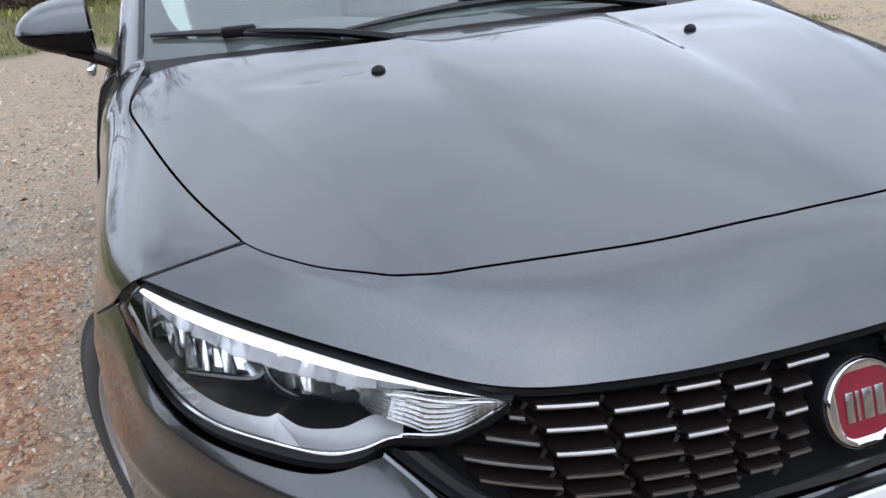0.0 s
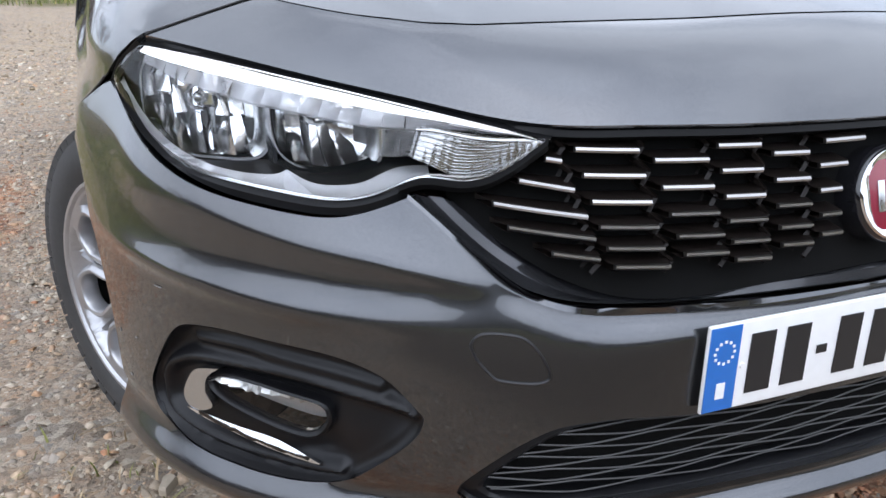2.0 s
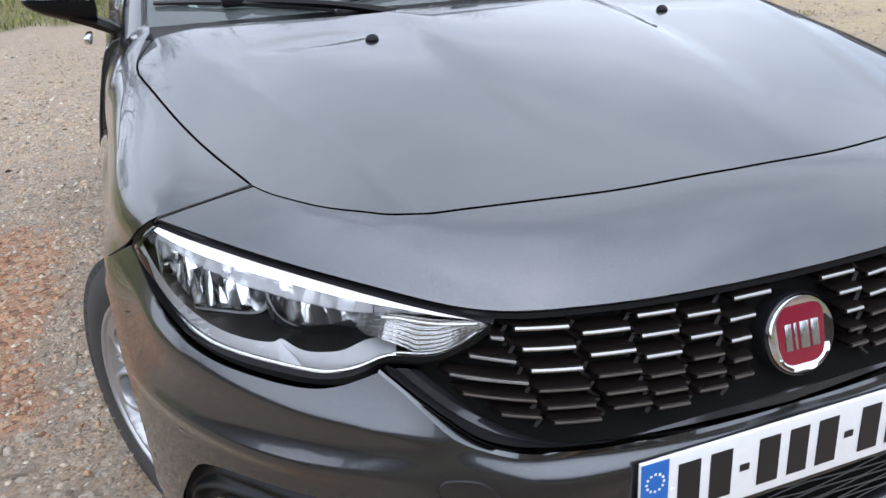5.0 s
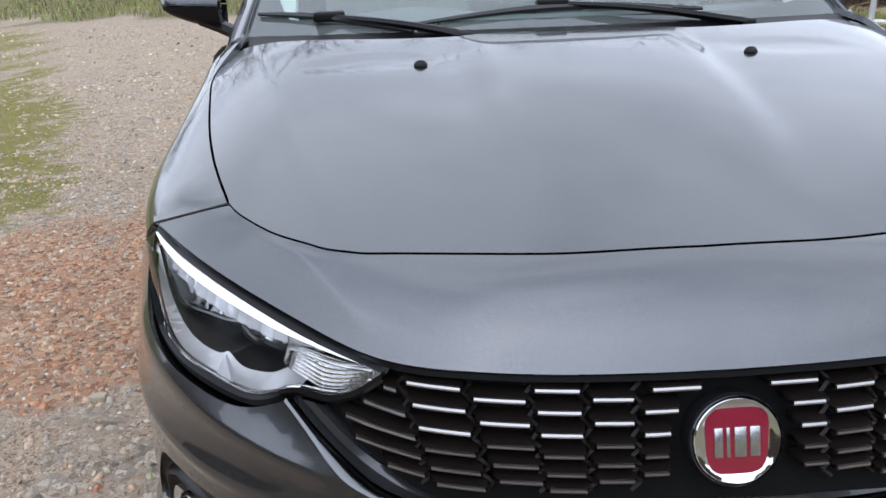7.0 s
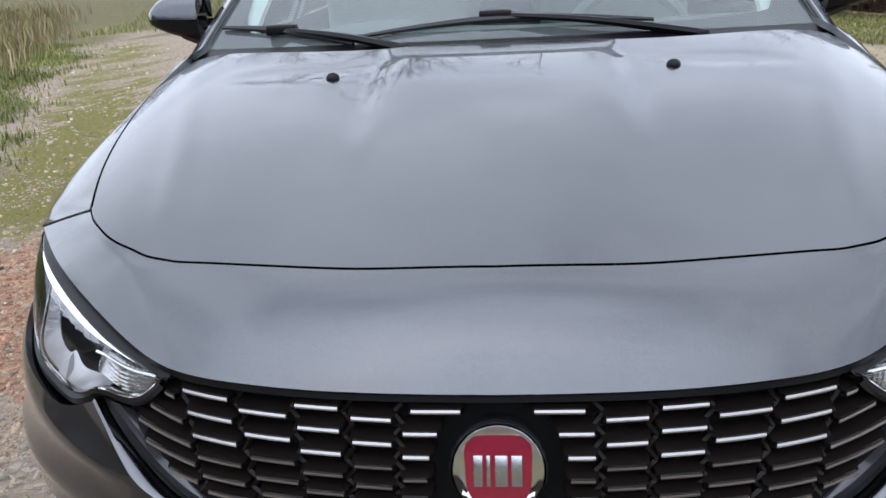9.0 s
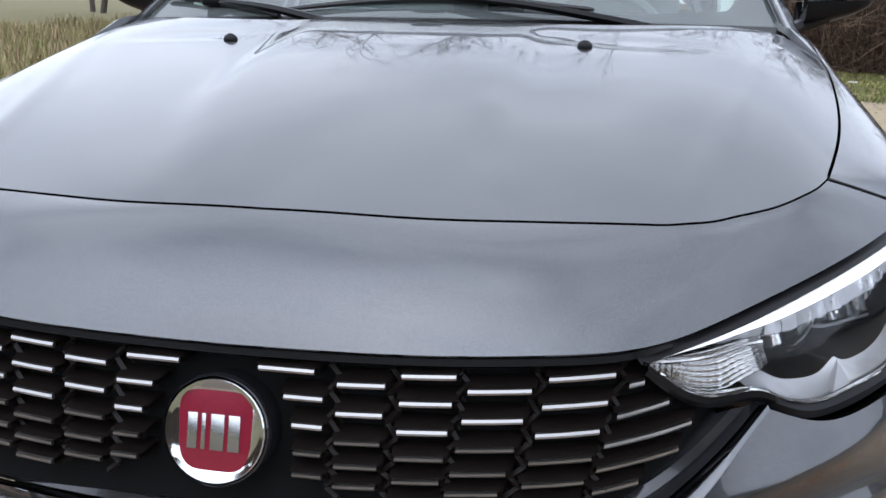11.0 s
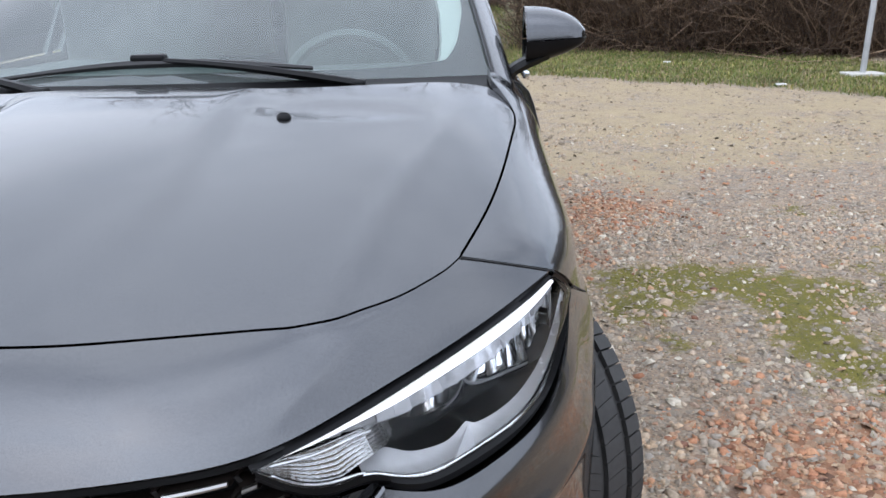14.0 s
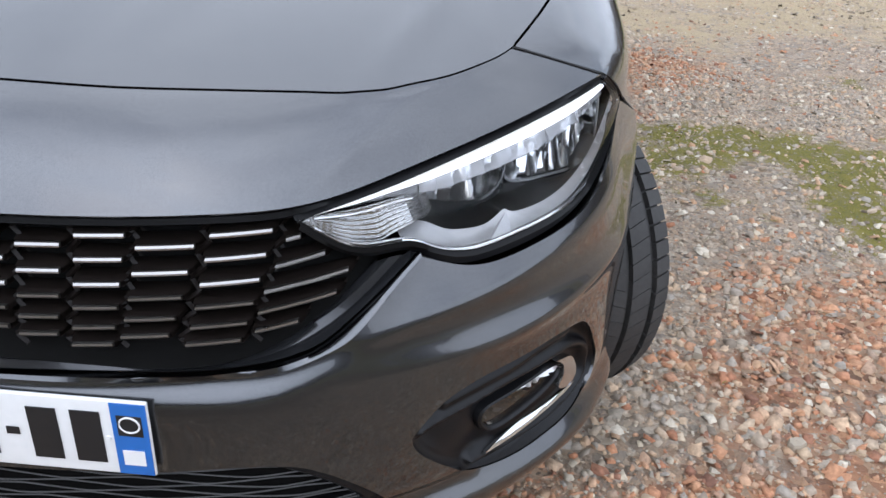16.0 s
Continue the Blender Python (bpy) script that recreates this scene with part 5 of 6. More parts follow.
        for yc in (YC, YC + 2.638):
            rows = [np.stack([np.full(30, s * x), yc + .40 * np.cos(ang), ZC + .40 * np.sin(ang)], 1) for x in (.845, .52)]
            part("wheel_housing", mesh("wheel_housing", *loft(rows)), DARK, car)
    # wipers

    def wiper(tip_a, tip_b, clip, pivot, elbow, bow):
        w = new("wiper")
        w.parent = car
        w["label"] = "black flat wiper blade on its arm"
        P = lambda q, up=0.0: screen_point(q[0] / (.748 - .09 * q[1]), q[1]) + np.array([0, -up * .5, up * .85])
        line = np.array([P((tip_a[0] + (tip_b[0] - tip_a[0]) * t, tip_a[1] + (tip_b[1] - tip_a[1]) * t + bow * math.sin(math.pi * t)), .008) for t in np.linspace(0, 1, 24)])
        part("blade", mesh("blade", *tube(line, np.interp(np.linspace(0, 1, 24), (0, .5, 1), (.006, .013, .006)), 6, squash=.8)), RUBBER, w)
        c = P(clip, .010)
        part("clip", box(0, 0, 0, .074, .036, .024, .007, 3), MATT_BLACK, w, "", Matrix.Translation(c))
        arm = np.array([c, P(elbow, .02), P(pivot, .006)])
        arm = spline(arm, 14)
        part("arm", mesh("arm", *tube(arm, np.linspace(.009, .016, 14), 6, squash=.7)), MATT_BLACK, w)
        part("pivot_cap", box(0, 0, 0, .034, .034, .022, .008, 3), MATT_BLACK, w, "", Matrix.Translation(P(pivot, .004)))

    wiper((-.330, .040), (.345, .060), (-.013, .108), (.445, -.010), (.20, .050), .045)
    wiper((-.714, .120), (-.340, .008), (-.535, .088), (-.225, -.016), (-.36, .022), .020)
    # inside
    dash = [np.array([(u * .72, 1.20 + .12 * u * u + dy, z + .03 * math.exp(-((u + .45) / .25) ** 2)) for u in np.linspace(-1, 1, 31)]) for dy, z in ((0, .985), (.12, 1.01), (.30, 1.02), (.38, .99), (.40, .80))]
    part("dashboard", mesh("dashboard", *facing(*loft(dash), (0, -1, 1))), DASH, car)
    for s in (-1, 1):
        for y in (2.05, 2.95):
            st = new("seat")
            st.parent = car
            st["label"] = "dark cloth seat"
            part("backrest", box(s * .36, y, .95, .48, .16, .62, .075, 5), CLOTH, st)
            part("headrest", box(s * .36, y + .02, 1.27 - (.06 if y > 2.5 else 0), .26, .09, .15, .04, 4), CLOTH, st)
            for d in (-.06, .06):
                part("headrest_post", mesh("headrest_post", *tube(np.array([(s * .36 + d, y + .02, 1.14), (s * .36 + d, y + .02, 1.24)]), .007, 8)), CHROME, st)
            part("cushion", box(s * .36, y - .30, .62, .50, .52, .16, .05, 4), CLOTH, st)
    th = np.linspace(0, 2 * math.pi, 40)
    ringl = np.stack([.36 + .185 * np.cos(th), 1.62 + .07 * np.sin(th), .93 + .16 * np.sin(th)], 1)
    part("steering_wheel", mesh("steering_wheel", *tube(ringl, .016, 8, caps=False)), DASH, car, "dark steering wheel")


upper_car()


# ---- the place round the car ----
def lattice(x, y, seed):
    h = np.sin(x * 127.1 + y * 311.7 + seed * 74.7) * 43758.5453
    return h - np.floor(h)


def value_noise(x, y, seed=0, octaves=3):
    x, y = np.asarray(x, float), np.asarray(y, float)
    out, amp, tot = 0, 1.0, 0
    for o in range(octaves):
        ix, iy = np.floor(x), np.floor(y)
        fx, fy = x - ix, y - iy
        fx, fy = fx * fx * (3 - 2 * fx), fy * fy * (3 - 2 * fy)
        a, b = lattice(ix, iy, seed + o), lattice(ix + 1, iy, seed + o)
        c, d = lattice(ix, iy + 1, seed + o), lattice(ix + 1, iy + 1, seed + o)
        out = out + amp * ((a * (1 - fx) + b * fx) * (1 - fy) + (c * (1 - fx) + d * fx) * fy)
        tot += amp
        amp *= .5
        x, y = x * 2.03 + 17.3, y * 2.03 + 9.1
    return out / tot


def soft(a, lo, hi):
    t = np.clip((a - lo) / (hi - lo), 0, 1)
    return t * t * (3 - 2 * t)


def blob(x, y, cx, cy, rx, ry):
    return np.exp(-((x - cx) / rx) ** 2 - ((y - cy) / ry) ** 2)


def side_of(x, y, ax, ay, bx, by):
    """Signed distance from a line, positive on its left."""
    dx, dy = bx - ax, by - ay
    n = math.hypot(dx, dy)
    return (-(x - ax) * dy + (y - ay) * dx) / n


def covers(x, y):
    """Shares of grass, moss, broken brick and worn sandy track at a place."""
    n1, n2, n3 = value_noise(x * .9, y * .9, 3), value_noise(x * 2.6, y * 2.6, 11), value_noise(x * .35, y * .35, 23)
    g_right = soft(-side_of(x, y, 1.6, 11.1, 5.4, 7.7) * -1 + (n1 - .5) * .9, -.2, .5) * (x > .9) * soft(-x, -7.2, -6.4)
    left = side_of(x, y, -2.7, 3.0, -7.6, 14.8)
    g_left = soft(left + (n1 - .5) * 1.6 + (n2 - .5) * .8, .0, 1.0) * soft(y + (n1 - .5) * 2, 1.2, 3.0)
    back = soft(y - 15.8 + (n1 - .5) * 1.4, -.3, .6) * (x < 1.9)
    grass = np.clip(np.maximum(np.maximum(g_right, g_left), back), 0, 1)
    grass = np.where((x > 8.6) & (x < 13.6 + .29 * y), 0, grass)
    grass = np.where(x > 13.6 + .29 * y, .85, grass)
    grass = np.where(y > 24, 1, grass)
    spots = 1.0 * blob(x, y, 1.68, 2.56, .40, .22) + .95 * blob(x, y, 1.36, 2.32, .20, .32) + .5 * blob(x, y, 1.42, 1.92, .14, .10) + 1.0 * blob(x, y, 1.98, 1.86, .20, .46) + .7 * blob(x, y, 2.15, 2.30, .25, .20) + .65 * blob(x, y, 2.7, 2.7, .5, .5) + .38 * blob(x, y, 1.75, 2.15, .6, .7) + .6 * blob(x, y, 2.55, 3.55, .45, .20)
    spots = spots + 1.1 * np.exp(-((left + .20) / .68) ** 2) * soft(y, 2.7, 3.8) * (x < -1.5)
    spots = spots + .5 * blob(x, y, -2.9, 3.3, .5, .9) + .5 * blob(x, y, -2.4, 2.8, .25, .6) + .4 * blob(x, y, -3.3, 5.2, .6, 1.6) + .5 * blob(x, y, -.95, .55, .25, .15)
    n4 = value_noise(x * 7, y * 7, 31)
    n5 = value_noise(x * 19, y * 19, 37)
    moss = np.clip(soft(spots * (.10 + .60 * n2 + .9 * n4) + 1.0 * (n5 - .5), .10, 1.20), 0, .76) * (1 - grass)
    brick = .85 * blob(x, y, 1.80, 1.25, .55, .42) + .75 * blob(x, y, 1.32, .75, .36, .55) + .5 * blob(x, y, 1.5, .2, .5, .3) + .9 * blob(x, y, 1.55, 3.75, .4, .55) + .5 * blob(x, y, 1.3, 2.9, .2, .6)
    brick = brick + 1.5 * blob(x, y, -2.1, 2.3, .40, .8) + 1.1 * blob(x, y, -1.5, 1.6, .4, .5) + .5 * blob(x, y, -2.5, 4.4, .3, .9) + 1.6 * blob(x, y, 0, .10, 1.1, .45) + 1.1 * blob(x, y, -1.42, 2.8, .32, .85)
    brick = np.clip(soft(brick * (.15 + 1.0 * n2 + .7 * n4), .15, 1.25), 0, .85) * (1 - moss) * (1 - grass)
    sand = soft(y - 3.7 + (n1 - .5) * 2.0 - .12 * (x - 2), -.6, 1.6) * (1 - grass) * (.28 + .62 * n2) * (.55 + .45 * soft(x, -1.0, .6))
    # unseen grass added behind the camera, as darker ground for the reflections
    grass = np.maximum(grass, soft(-y + (n1 - .5) * 3.0 + (n3 - .5) * 3 + .25 * np.abs(x), 2.6, 4.0))
    return grass, moss, brick, sand


def dark_ground(x, y):
    """Share of dark ground: added before the car to darken the bumper's reflections, and bare earth on the bank."""
    return soft(-y + 1.5 * (value_noise(x * .8, y * .8, 53) - .5) - .12 * np.abs(x), .30, 1.3) * .9 * soft(-np.abs(x), -5.5, -3.0) + .8 * soft(x - 13.6 - .29 * y, 0, 1.5)


def height(x, y):
    h = .014 * (value_noise(x * 1.3, y * 1.3, 41) - .5) + .05 * (value_noise(x * .22, y * .22, 43) - .5) * soft(np.hypot(x, y - 1.5), 2.5, 6)
    bank = x - 13.6 - .29 * np.clip(y, -20, 60)
    h = h + .75 * soft(bank, 0, 5.0)
    h = h + .5 * soft(y - 17, 0, 5) * (x < 5) + .25 * soft(side_of(x, y, -2.7, 3.0, -7.6, 14.8) - 1.5, 0, 3) * (y < 16)
    flat = soft(np.maximum(np.abs(x) - .95, np.abs(y - 2.0) - 2.6), -.1, .5)
    edge = np.where(y < 30, 7.1 + .29 * y, 15.8 + .29 * (y - 30))
    return h * flat * (1 - soft(x, 5.5, 7) * soft(-x, -40, -30) * soft(y, -60, -40) * (x < edge + 6.4)) - .11 * soft(np.minimum(x - edge, edge + 6.35 - x), .1, .9)


def ground_material():
    m, n, l, p = material("gravel_and_grass")
    at = n.new("ShaderNodeVertexColor")
    at.layer_name = "cover"
    sep = n.new("ShaderNodeSeparateColor")
    l.new(at.outputs["Color"], sep.inputs["Color"])
    geo = n.new("ShaderNodeTexCoord")

    def vor(scale, feature="F1"):
        v = n.new("ShaderNodeTexVoronoi")
        v.feature = feature
        v.inputs["Scale"].default_value = scale
        l.new(geo.outputs["Object"], v.inputs["Vector"])
        return v

    big, small = vor(46), vor(120)
    nz = n.new("ShaderNodeTexNoise")
    set_in(nz, Scale=6.0, Detail=8.0, Roughness=0.65)
    l.new(geo.outputs["Object"], nz.inputs["Vector"])
    fine = n.new("ShaderNodeTexNoise")
    set_in(fine, Scale=160.0, Detail=4.0, Roughness=0.7)
    l.new(geo.outputs["Object"], fine.inputs["Vector"])

    mid = n.new("ShaderNodeTexNoise")
    set_in(mid, Scale=16.0, Detail=6.0, Roughness=0.7)
    l.new(geo.outputs["Object"], mid.inputs["Vector"])

    def channel(v, i):
        s = n.new("ShaderNodeSeparateColor")
        l.new(v.outputs["Color"], s.inputs["Color"])
        return s.outputs[i]

    stone = ramp_of(n, l, channel(big, 0), [(0.0, (0.130, 0.099, 0.072)), (.3, (0.330, 0.271, 0.207)), (.5, (0.270, 0.246, 0.212)), (.65, (0.350, 0.246, 0.161)), (.85, (0.420, 0.355, 0.276)), (1.0, (0.560, 0.483, 0.386))])
    pebble = ramp_of(n, l, channel(small, 1), [(0.0, (0.140, 0.103, 0.074)), (.4, (0.365, 0.285, 0.205)), (.75, (0.375, 0.245, 0.152)), (1.0, (0.520, 0.438, 0.340))])
    brickc = ramp_of(n, l, channel(big, 1), [(0.0, (0.15, 0.078, 0.046)), (.35, (0.38, 0.185, 0.100)), (.6, (0.33, 0.235, 0.155)), (.8, (0.45, 0.230, 0.122)), (1.0, (0.50, 0.37, 0.24))])
    sandc = ramp_of(n, l, fine.outputs["Fac"], [(.3, (0.325, 0.250, 0.150)), (.7, (0.505, 0.400, 0.245))])
    mossmix = n.new("ShaderNodeMath")
    mossmix.operation = "MULTIPLY_ADD"
    mossmix.inputs[1].default_value = .55
    l.new(fine.outputs["Fac"], mossmix.inputs[0])
    halfm = n.new("ShaderNodeMath")
    halfm.operation = "MULTIPLY"
    halfm.inputs[1].default_value = .5
    l.new(mid.outputs["Fac"], halfm.inputs[0])
    l.new(halfm.outputs[0], mossmix.inputs[2])
    mossc = ramp_of(n, l, mossmix.outputs[0], [(.36, (.060, .050, .016)), (.48, (.122, .116, .013)), (.58, (.205, .176, .022)), (.70, (.30, .225, .095))])
    grassc = ramp_of(n, l, mid.outputs["Fac"], [(.3, (0.064, 0.070, 0.018)), (.45, (0.128, 0.123, 0.037)), (.55, (0.170, 0.135, 0.070)), (.7, (0.281, 0.221, 0.131))])

    def mix(f, a, b):
        x = n.new("ShaderNodeMix")
        x.data_type = "RGBA"
        l.new(f, x.inputs[0])
        l.new(a, x.inputs[6])
        l.new(b, x.inputs[7])
        return x.outputs[2]

    half = n.new("ShaderNodeMapRange")
    set_in(half, From_Min=.4, From_Max=.6)
    l.new(nz.outputs["Fac"], half.inputs["Value"])
    def ragged(src, coarse=.7, small_=.6):
        """Breaks a smooth share up into ragged patches."""
        x = src
        for node, k in ((nz, coarse * .5), (mid, coarse), (fine, small_)):
            q = n.new("ShaderNodeMath")
            q.operation = "MULTIPLY_ADD"
            q.inputs[1].default_value, q.inputs[2].default_value = k, -.5 * k
            l.new(node.outputs["Fac"], q.inputs[0])
            a = n.new("ShaderNodeMath")
            a.operation = "ADD"
            l.new(x, a.inputs[0])
            l.new(q.outputs[0], a.inputs[1])
            x = a.outputs[0]
        r = n.new("ShaderNodeMapRange")
        r.interpolation_type = "SMOOTHSTEP"
        set_in(r, From_Min=.30, From_Max=.72)
        l.new(x, r.inputs["Value"])
        return r.outputs["Result"]

    c = mix(half.outputs["Result"], stone.outputs["Color"], pebble.outputs["Color"])
    c = mix(ragged(sep.outputs[2]), c, brickc.outputs["Color"])
    c = mix(ragged(at.outputs["Alpha"], 1.1, .9), c, sandc.outputs["Color"])
    c = mix(ragged(sep.outputs[1], 1.7, 1.3), c, mossc.outputs["Color"])
    ea = n.new("ShaderNodeAttribute")
    ea.attribute_name = "dark_ground"
    # dark tone: before the car it stands for shade mirrored in the bumper
    dark_groundc = ramp_of(n, l, fine.outputs["Fac"], [(.3, (.07, .053, .038)), (.55, (.14, .105, .075)), (.75, (.25, .20, .15))])
    c = mix(ea.outputs["Fac"], c, dark_groundc.outputs["Color"])
    c = mix(ragged(sep.outputs[0]), c, grassc.outputs["Color"])
    tint = ramp_of(n, l, nz.outputs["Fac"], [(.3, (.84, .83, .82)), (.7, (1.0, 1.0, 1.0))])
    mul = n.new("ShaderNodeMix")
    mul.data_type, mul.blend_type = "RGBA", "MULTIPLY"
    mul.inputs[0].default_value = 1.0
    l.new(c, mul.inputs[6])
    l.new(tint.outputs["Color"], mul.inputs[7])
    l.new(mul.outputs[2], p.inputs["Base Color"])
    set_in(p, Roughness=.9)
    add = n.new("ShaderNodeMath")
    add.operation = "MULTIPLY_ADD"
    add.inputs[1].default_value = -.6
    l.new(big.outputs["Distance"], add.inputs[0])
    l.new(fine.outputs["Fac"], add.inputs[2])
    bump_from(n, l, add.outputs[0], p, .9, .012)
    return m


def axis_points(dense_lo, dense_hi, step, far):
    a = np.arange(dense_lo, dense_hi + step / 2, step)
    out, d = [dense_hi], step
    while out[-1] < far:
        d *= 1.22
        out.append(out[-1] + d)
    hi = np.array(out[1:])
    out, d = [dense_lo], step
    while out[-1] > -far:
        d *= 1.22
        out.append(out[-1] - d)
    return np.r_[np.array(out[1:])[::-1], a, hi]


gx, gy = axis_points(-4.2, 3.6, .075, 600), axis_points(-1.2, 6.5, .075, 600)
GX, GY = np.meshgrid(gx, gy)
GZ = height(GX.ravel(), GY.ravel())
nx = len(gx)
gfaces = [(j * nx + i, j * nx + i + 1, (j + 1) * nx + i + 1, (j + 1) * nx + i) for j in range(len(gy) - 1) for i in range(nx - 1)]
gmesh = mesh("ground", np.stack([GX.ravel(), GY.ravel(), GZ - .004], 1), gfaces)
ca = gmesh.color_attributes.new("cover", "FLOAT_COLOR", "POINT")
ca.data.foreach_set("color", np.stack(covers(GX.ravel(), GY.ravel()), 1).ravel().astype(np.float32))
ce = gmesh.attributes.new("dark_ground", "FLOAT", "POINT")
ce.data.foreach_set("value", dark_ground(GX.ravel(), GY.ravel()).astype(np.float32))
ground = tagged(part("ground", gmesh, ground_material()), "pale gravel ground with moss, brick rubble and grass verges", "ground", kind="structure")

rng = np.random.default_rng(7)


def scattered(n, xlo, xhi, ylo, yhi):
    return rng.uniform(xlo, xhi, n), rng.uniform(ylo, yhi, n)


# a rough block with a smaller top, split into triangles
ROCK_V = np.array([(x * (.78 if z > 0 else 1), y * (.78 if z > 0 else 1), z) for z in (-1, 1) for x, y in ((-1, -1), (1, -1), (1, 1), (-1, 1))], float) * .72
ROCK_F = [(4, 5, 6), (4, 6, 7), (0, 1, 5), (0, 5, 4), (1, 2, 6), (1, 6, 5), (2, 3, 7), (2, 7, 6), (3, 0, 4), (3, 4, 7)]


def island_material(name, stops, rough=.85, bump=.002, scale=90, spread=(.72, 1.12)):
    m, n, l, p = material(name)
    g = n.new("ShaderNodeNewGeometry")
    r = ramp_of(n, l, g.outputs["Random Per Island"], stops)
    nz = noise_to(n, l, scale, 5.0, .6)
    mx = n.new("ShaderNodeMix")
    mx.data_type, mx.blend_type = "RGBA", "MULTIPLY"
    mx.inputs[0].default_value = 1.0
    t = ramp_of(n, l, nz.outputs["Fac"], [(.3, (spread[0],) * 3), (.7, (spread[1],) * 3)])
    l.new(r.outputs["Color"], mx.inputs[6])
    l.new(t.outputs["Color"], mx.inputs[7])
    l.new(mx.outputs[2], p.inputs["Base Color"])
    set_in(p, Roughness=rough)
    if bump:
        bump_from(n, l, nz.outputs["Fac"], p, .6, bump)
    return m


GREYS = island_material("mixed_gravel", [(0, (0.190, 0.150, 0.112)), (.15, (0.390, 0.312, 0.228)), (.3, (0.315, 0.278, 0.234)), (.45, (0.470, 0.340, 0.222)), (.6, (0.265, 0.228, 0.184)), (.72, (0.500, 0.424, 0.317)), (.85, (0.430, 0.256, 0.143)), (.94, (0.500, 0.433, 0.340)), (1, (0.620, 0.552, 0.442))], spread=(.74, 1.18))
TRACK = island_material("track_stones", [(0, (0.202, 0.156, 0.108)), (.5, (0.341, 0.263, 0.174)), (.85, (0.44, 0.34, 0.225)), (1, (0.50, 0.40, 0.28))])
BRICKS = island_material("brick_rubble", [(0, (0.19, 0.09, 0.058)), (.2, (0.43, 0.19, 0.10)), (.4, (0.50, 0.27, 0.15)), (.55, (0.34, 0.265, 0.20)), (.7, (0.47, 0.22, 0.115)), (.85, (0.57, 0.41, 0.27)), (1, (0.28, 0.13, 0.08))], spread=(.62, 1.18))


def stones(name, xs, ys, size, mat_, label, flat=.42):
    k = len(xs)
    jit = rng.uniform(.55, 1.35, (k, len(ROCK_V), 3))
    ax = rng.uniform(.65, 1.35, (k, 1, 3)) * np.array([1, 1, flat])
    yaw = rng.uniform(0, 6.28, k)
    q = ROCK_V[None] * jit * ax * size[:, None, None]
    tx, ty = rng.normal(0, .35, (2, k, 1))
    q[..., 2] += tx * q[..., 0] + ty * q[..., 1]
    c, s2 = np.cos(yaw)[:, None], np.sin(yaw)[:, None]
    x = q[..., 0] * c - q[..., 1] * s2 + xs[:, None]
    y = q[..., 0] * s2 + q[..., 1] * c + ys[:, None]
    z = q[..., 2] + (height(xs, ys) - .004 + size * flat * .35)[:, None]
    v = np.stack([x, y, z], -1).reshape(-1, 3)
    nv = len(ROCK_V)
    base = (np.arange(k) * nv)[:, None, None]
    f = (np.array(ROCK_F)[None] + base).reshape(-1, 3)
    me = bpy.data.meshes.new(name)
    me.vertices.add(len(v))
    me.vertices.foreach_set("co", v.ravel())
    me.loops.add(f.size)
    me.loops.foreach_set("vertex_index", f.ravel())
    me.polygons.add(len(f))
    me.polygons.foreach_set("loop_start", np.arange(0, f.size, 3))
    me.update(calc_edges=True)
    me.validate()
    return tagged(part(name, me, mat_), label, "gravel", kind="stuff")


def keep_out(xs, ys):
    """Clear of the tyres' contact patches."""
    ok = np.ones(len(xs), bool)
    for sx in (-1, 1):
        for yy in (YC, YC + 2.638):
            ok &= ~((np.abs(xs - sx * .77) < .13) & (np.abs(ys - yy) < .09))
    return ok


def lay(name, n, zone, lo, hi, weight, mat_, label, power=2.2):
    xs, ys = scattered(n, *zone)
    keep = (rng.uniform(0, 1, n) < weight(xs, ys)) & keep_out(xs, ys)
    xs, ys = xs[keep], ys[keep]
    size = lo + (hi - lo) * rng.uniform(0, 1, len(xs)) ** power
    return stones(name, xs, ys, size, mat_, label)


def w_grey(x, y):
    g, m, b, s = covers(x, y)
    return np.clip((1 - .96 * g) * (1 - .82 * m) * (1 - .6 * b) * (1 - .8 * s), 0, 1) * (.35 + .65 * soft(value_noise(x * 3.1, y * 3.1, 61), .3, .6))


def w_brick(x, y):
    g, m, b, s = covers(x, y)
    return np.clip(.04 + b * 1.0, 0, 1) * (1 - g) * (1 - .8 * m)


GREY_LABEL, BRICK_LABEL = "loose grey and tan gravel stones", "loose orange brick rubble among gravel"
lay("gravel_stones", 46000, (.7, 3.2, -.2, 3.6), .003, .017, w_grey, GREYS, GREY_LABEL, 3.2)
lay("gravel_stones", 420, (.9, 2.6, -.2, 2.4), .014, .026, w_grey, GREYS, "larger grey and tan stones lying among the gravel", 1.6)
lay("gravel_stones", 40000, (-3.4, -.7, -.2, 4.0), .003, .015, w_grey, GREYS, GREY_LABEL, 4.2)
lay("gravel_stones", 9000, (-1.2, 1.3, -.7, .5), .003, .012, w_grey, GREYS, "loose grey gravel stones before the bumper")
lay("gravel_stones", 18000, (.8, 4.2, 3.4, 6.5), .004, .018, w_grey, GREYS, GREY_LABEL, 3.2)
lay("gravel_stones", 18000, (-4.2, -.8, 3.8, 8), .004, .020, w_grey, GREYS, GREY_LABEL, 3.2)
lay("brick_rubble", 44000, (.7, 3.0, -.2, 5.0), .003, .020, w_brick, BRICKS, BRICK_LABEL, 3.2)
lay("brick_rubble", 28000, (-3.5, -.7, -.2, 6.0), .003, .014, w_brick, BRICKS, BRICK_LABEL, 3.2)
lay("brick_rubble", 24000, (-1.2, 1.3, -.7, .5), .003, .013, w_brick, BRICKS, "loose brown rubble before the bumper", 3.0)
lay("gravel_stones", 11000, (-8, -2, 6.5, 14), .008, .026, w_grey, GREYS, GREY_LABEL, 3.0)
